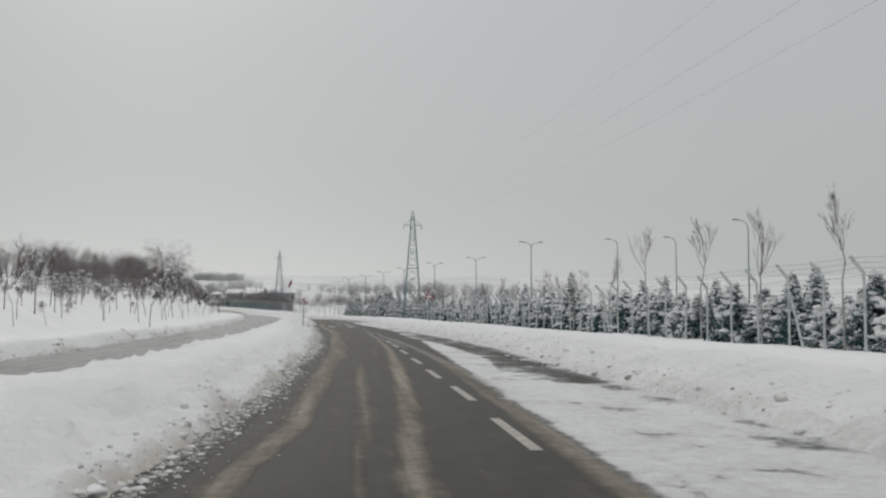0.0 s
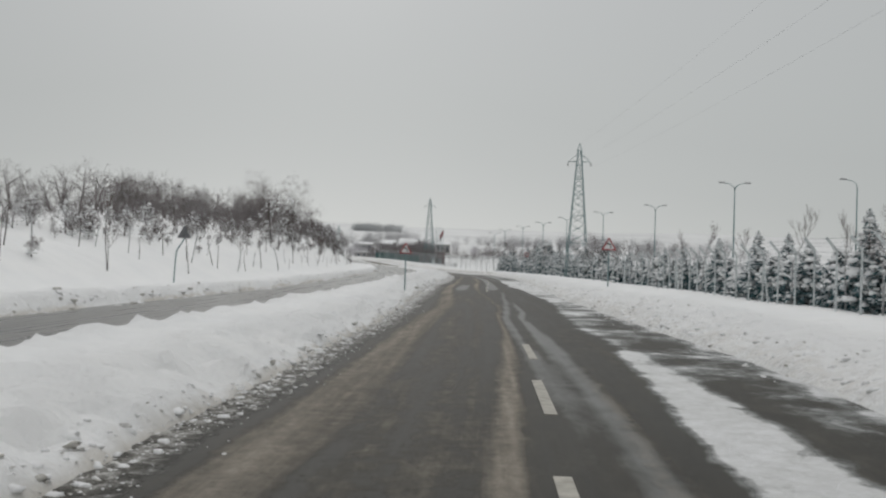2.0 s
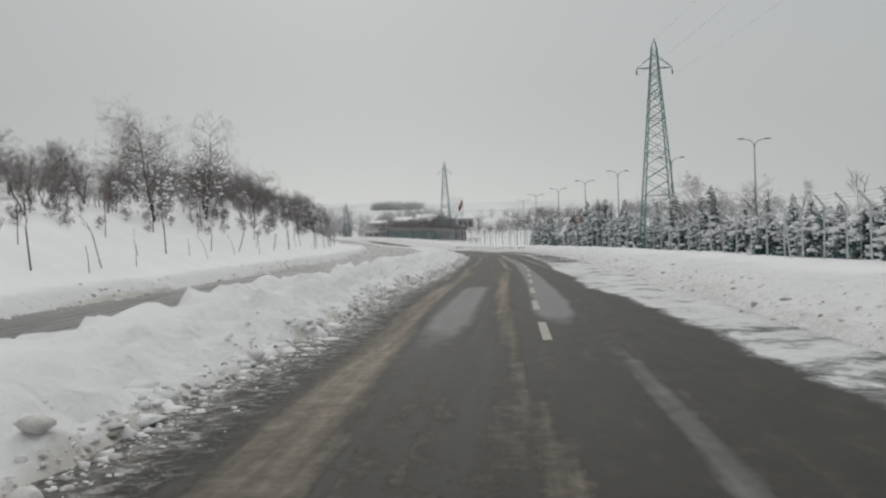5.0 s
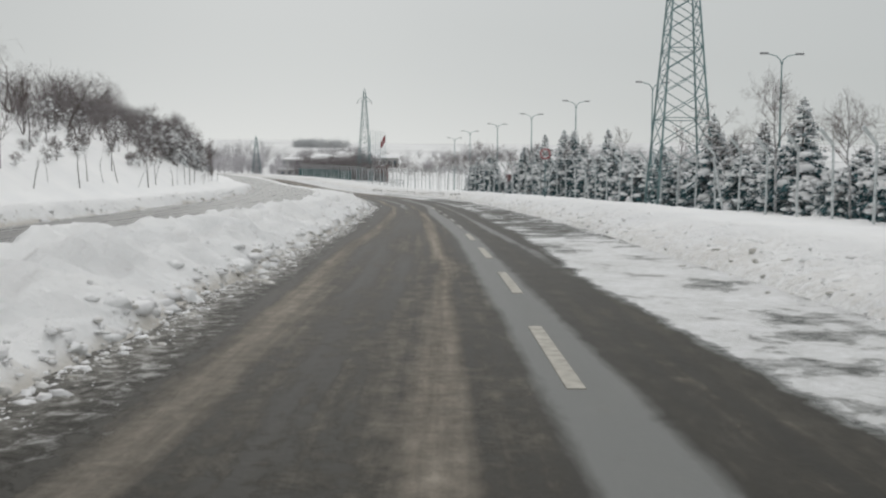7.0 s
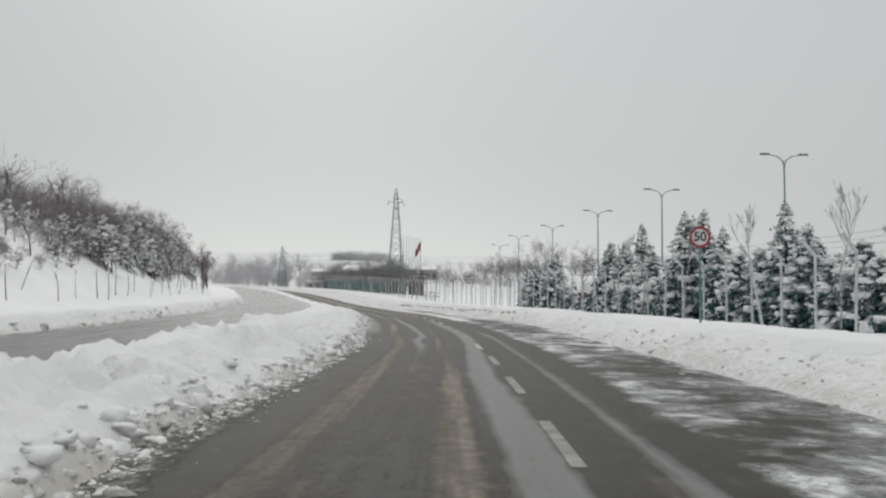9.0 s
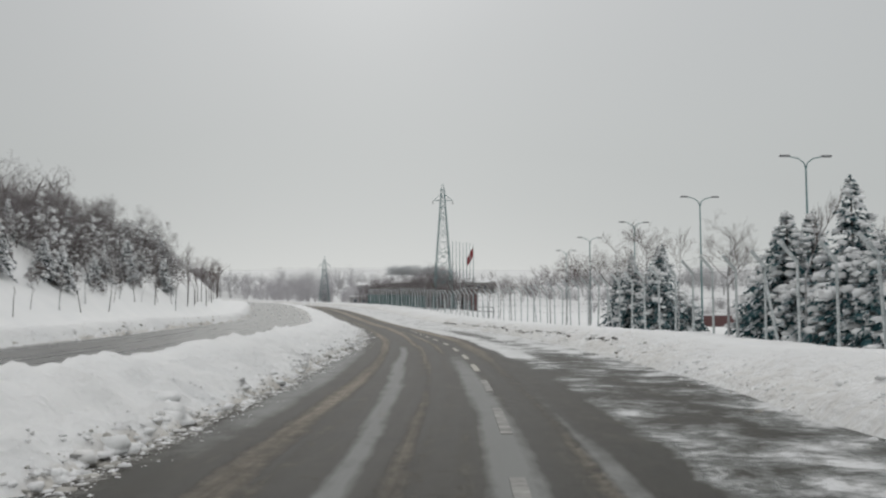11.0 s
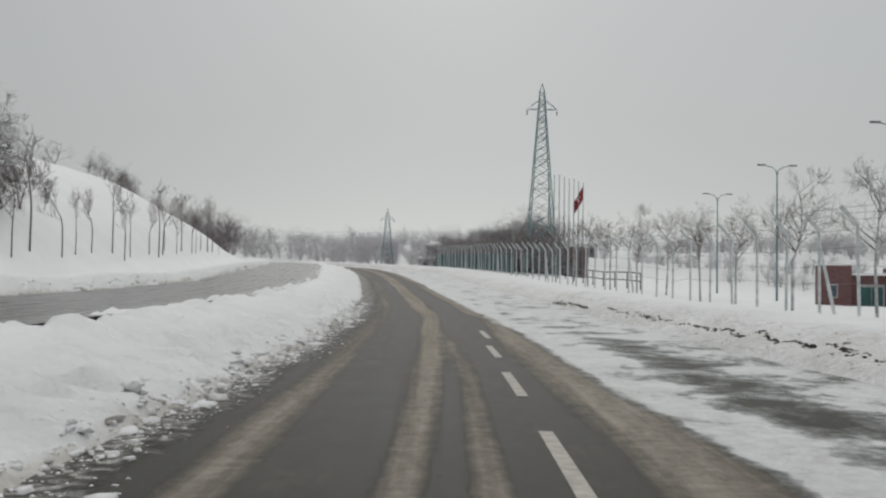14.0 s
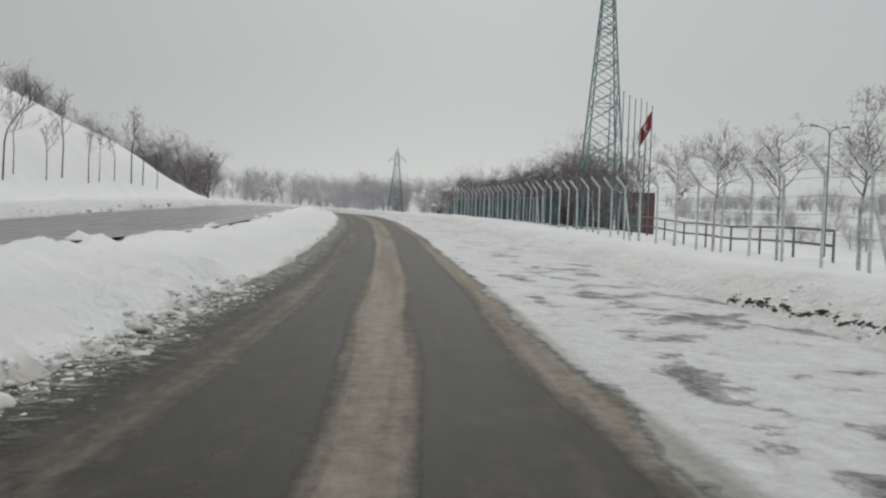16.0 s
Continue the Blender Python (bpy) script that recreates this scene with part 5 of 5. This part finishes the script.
# ---------------------------------------------------------------- buildings
def house(name, label, s, n, size, roof_h, wall, turn=0.0, windows=3, door=True, roof=None, dz=0.0, flat_roof=False):
    w, d, h = size
    ob = thing(name, placed(s, n, turn, 1.0, dz), label, "building")
    part("wall", Bag().box((0, 0, h / 2 - 0.5), (w, d, h + 1)).mesh("wall", wall), ob)
    r = Bag()
    if flat_roof:
        r.box((0, 0, h + roof_h / 2 + 0.004), (w + 0.5, d + 0.5, roof_h), 0, 0.12)
    else:
        x, y = w / 2 + 0.4, d / 2 + 0.4
        r.v = [(-x, -y, h + 0.01), (x, -y, h + 0.01), (x, y, h + 0.01), (-x, y, h + 0.01), (-x, 0, h + roof_h), (x, 0, h + roof_h), (-x, -y, h + 0.2), (x, -y, h + 0.2), (x, y, h + 0.2), (-x, y, h + 0.2)]
        r.f = [(0, 3, 2, 1), (0, 1, 7, 6), (2, 3, 9, 8), (6, 7, 5, 4), (8, 9, 4, 5), (0, 6, 4, 9, 3), (1, 2, 8, 5, 7)]
    part("roof", r.mesh("roof", roof or FRESH), ob, "snow-covered roof")
    for k in range(windows):
        x = (k + 0.5) / windows * w - w / 2
        win = part("window", Bag().box((x, -d / 2 - 0.02, h * 0.55), (w / windows * 0.42, 0.08, h * 0.38)).mesh("window", PLASTER), ob, "pale window frame")
        part("pane", Bag().box((x, -d / 2 - 0.065, h * 0.55), (w / windows * 0.36, 0.02, h * 0.32)).mesh("pane", GLASS), win, "dark window pane")
    if door:
        part("door", Bag().box((w / 2 - 0.9, -d / 2 - 0.03, 1.0), (0.95, 0.08, 2.05)).mesh("door", DARK_STEEL), ob, "dark metal door")
    return ob


def gatehouse():
    """Brick building in the yard: a tall block, a lower recessed bay with a doorway, and a low yard wall."""
    x, y = -25.2, 325.0
    ob = thing("gatehouse", Matrix.Translation((x, y, float(ground_z(*at_xy(x, y))))) @ Matrix.Rotation(radians(4), 4, "Z"), "red brick gatehouse with a recessed doorway and low wall", "building")
    for cx, w, h, d in ((-2.6, 3.6, 4.8, 5.0), (4.15, 1.5, 4.5, 5.0)):
        part("brick_block", Bag().box((cx, 0, h / 2 - 0.4), (w, d, h + 0.8), 0, 0.05).mesh("brick_block", BRICK), ob)
        part("coping", Bag().box((cx, 0, h + 0.10), (w + 0.2, d + 0.2, 0.2), 0, 0.06).mesh("coping", FRESH), ob, "strip of snow on the wall top")
    part("bay", Bag().box((1.3, 0.5, 1.6), (4.18, 4.0, 4.0)).mesh("bay", BRICK), ob, "lower brick bay")
    part("bay_roof", Bag().box((1.3, 0.2, 3.74), (4.16, 4.8, 0.26), 0, 0.05).mesh("bay_roof", FRESH), ob, "snow on the bay roof")
    door = part("door_frame", Bag().box((1.5, -1.54, 1.2), (2.9, 0.12, 2.7)).mesh("door_frame", PLASTER), ob, "pale door surround")
    for dx in (0.86, 2.14):
        part("door_leaf", Bag().box((dx, -1.62, 1.1), (1.22, 0.06, 2.2)).mesh("door_leaf", TEAL), door, "blue-green metal door leaf")
    win = part("window", Bag().box((-2.9, -2.53, 1.7), (1.1, 0.10, 1.7)).mesh("window", PLASTER), ob, "pale window frame")
    part("pane", Bag().box((-2.9, -2.59, 1.7), (0.8, 0.03, 1.35)).mesh("pane", GLASS), win, "dark window pane")
    part("yard_wall", Bag().box((10.9, -0.6, 0.7), (11.9, 0.4, 2.2)).mesh("yard_wall", BRICK), ob, "low brick yard wall")
    part("wall_snow", Bag().box((10.9, -0.6, 1.91), (11.9, 0.56, 0.2), 0, 0.08).mesh("wall_snow", FRESH), ob, "snow along the wall top")


def yard():
    # pylons
    tower(Matrix.Translation((-5.8, 150.2, float(ground_z(*at_xy(-5.8, 150.2))))) @ Matrix.Rotation(radians(9), 4, "Z"), 18.0, 3.0, 15.5, "grey steel lattice pylon behind the fence")
    zb = float(ground_z(*at_xy(-55.9, 290.3)))
    tower(Matrix.Translation((-55.9, 290.3, zb)) @ Matrix.Rotation(radians(22), 4, "Z"), 20.8 - zb, 3.0, 18.2 - zb, "grey steel lattice pylon beside the flagpoles")
    zc = float(ground_z(*at_xy(-113.2, 385.8)))
    tower(Matrix.Translation((-113.2, 385.8, zc)) @ Matrix.Rotation(radians(28), 4, "Z"), 16.2 - zc, 2.6, 13.8 - zc, "distant steel lattice pylon among trees")
    for dx in (-1.45, 1.45):
        cable((-5.9 + dx, 150.2, 14.9), (33 + dx, -50, 15.5), 2.2, "thin dark power cable strung from the pylon")
    cable((-5.8, 150.2, 18.0), (33, -50, 18.6), 1.8, "thin dark earth wire strung from the pylon top")
    # lamps
    for x, y, two in ((35.3, 104, False), (32.5, 129, False), (24.9, 132.7, False), (12.8, 138.2, True), (4.8, 179.1, True), (-4, 200, True), (-12.1, 221.9, True), (-19, 244, True), (-26.4, 267.7, True), (-34, 290, True), (-41, 318, True)):
        z = float(ground_z(*at_xy(x, y)))
        s, n = at_xy(x, y)
        street_lamp(Matrix.Translation((x, y, z)) @ Matrix.Rotation(float(np.interp(s, S_TAB, TH_TAB)), 4, "Z"), 12.0 - z, two)
    # signs
    for s, n, tx, ty, top, side in ((68, -4.2, -9.44, 69.03, 2.61, 0.66), (72, 6.2, 0.18, 74.4, 3.26, 0.80)):
        z = float(ground_z(*at_xy(tx, ty)))
        bend_sign(Matrix.Translation((tx, ty, z)) @ Matrix.Rotation(radians(11), 4, "Z"), side, top - z)
    z = float(ground_z(*at_xy(-13.16, 156.7)))
    limit_sign(Matrix.Translation((-13.16, 156.7, z)) @ Matrix.Rotation(radians(12), 4, "Z"), 3.62 - z)
    knocked_sign(Matrix.Translation(Vector((-21.4, 68.6, float(ground_z(*at_xy(-21.4, 68.6)))))) @ Matrix.Rotation(radians(9), 4, "Z"))
    # flagpoles
    for k in range(8):
        x, y = -55.4 - 0.24 * k, 308.4 - 1.42 * k
        z = float(ground_z(*at_xy(x, y)))
        flag_pole(Matrix.Translation((x, y, z)) @ Matrix.Rotation(radians(20), 4, "Z"), 12.6 - z + 0.1 * (k % 3), k == 0, "tall steel flagpole flying a limp red flag" if k == 0 else "tall bare steel flagpole")
    # brick building and its neighbours in the yard
    gatehouse()
    for name, label, x, y, w, d, h, mat, roof in (("brick_hut", "small red brick hut at the foot of the flagpoles", -57.0, 311.5, 2.6, 3.4, 3.9, BRICK, FRESH), ("site_cabin", "blue-grey metal site cabin beside the brick hut", -60.4, 309.0, 3.4, 2.4, 2.3, CABIN, FRESH)):
        ob = thing(name, Matrix.Translation((x, y, float(ground_z(*at_xy(x, y))))) @ Matrix.Rotation(radians(24), 4, "Z"), label, "hut")
        part("wall", Bag().box((0, 0, h / 2 - 0.3), (w, d, h + 0.6), 0, 0.04).mesh("wall", mat), ob)
        part("roof_snow", Bag().box((0, 0, h + 0.09), (w + 0.3, d + 0.3, 0.18), 0, 0.08).mesh("roof_snow", roof), ob, "snow on the roof")
        part("door", Bag().box((-w * 0.2, -d / 2 - 0.02, 1.0), (0.9, 0.07, 2.0)).mesh("door", DARK_STEEL), ob, "dark metal door")
    rail = thing("pipe_rail", Matrix(), "dark pipe rail in the snow behind the fence", "railing")
    for zz in (0.55, 1.05):
        pts = [spot(s, 13.2) + Vector((0, 0, zz)) for s in np.arange(262, 287, 3)]
        part("rail", Bag().tube(pts, [0.045] * len(pts), 6).mesh("rail", DARK_STEEL, True), rail)
    for s in np.arange(262, 287, 3):
        p = spot(s, 13.2)
        part("post", Bag().tube([p - Vector((0, 0, 0.3)), p + Vector((0, 0, 1.06))], [0.045, 0.045], 6).mesh("post", DARK_STEEL, True), rail)
    for k, (x, y, w, d, h) in enumerate(((-112, 419, 7, 5, 2.5), (-103, 421, 5, 5, 2.6), (-95, 424, 6, 5, 2.6), (-105, 432, 6, 6, 3.4), (-96, 434, 7, 5, 3.7), (-88, 436, 5, 5, 3.2), (-100, 446, 6, 6, 4.8), (-91, 447, 6, 5, 4.6), (-82, 442, 6, 5, 3.4))):
        house("village_house", "low grey house under a thick white snow roof", *locate(x, y), (w, d, h), 1.1 + 0.15 * (k % 3), PLASTER, radians(6 + 9 * (k % 4)), 3, k % 2 == 0)
    house("roadside_shed", "small pale shed with a snowy flat roof", *at_xy(-103.5, 392), (9, 5, 2.2), 0.5, PLASTER, radians(24), 4, False, flat_roof=True)


def mesh_fence():
    """Green mesh panels in front of the grove."""
    ob = thing("mesh_fence", Matrix(), "dark green mesh panel fence in front of the grove", "fence")
    for s in np.arange(300, 352, 3.0):
        th = float(np.interp(s + 1.5, S_TAB, TH_TAB))
        p = spot(s + 1.5, 12.0)
        m = Matrix.Translation(p) @ Matrix.Rotation(th, 4, "Z")
        b = Bag()
        for z in (0.05, 2.0):
            for off in (0.0, 0.012):
                b.v += [(off + (0.03 if k % 4 in (1, 2) else 0.0), -1.46 + 0.073 * k, z) for k in range(41)]
        for k in range(40):
            b.f += [(k, k + 1, k + 83, k + 82), (k + 41, k + 123, k + 124, k + 42), (k + 82, k + 83, k + 124, k + 123), (k, k + 41, k + 42, k + 1)]
        part("panel", b.mesh("panel", TEAL), ob, m=m)
        part("post", Bag().box((0, 1.5, 1.0), (0.08, 0.08, 2.4)).mesh("post", CONCRETE), ob, m=m)
    return ob


lane_dashes()
yard()
fence()
mesh_fence()
firs()
all_trees()
clods()
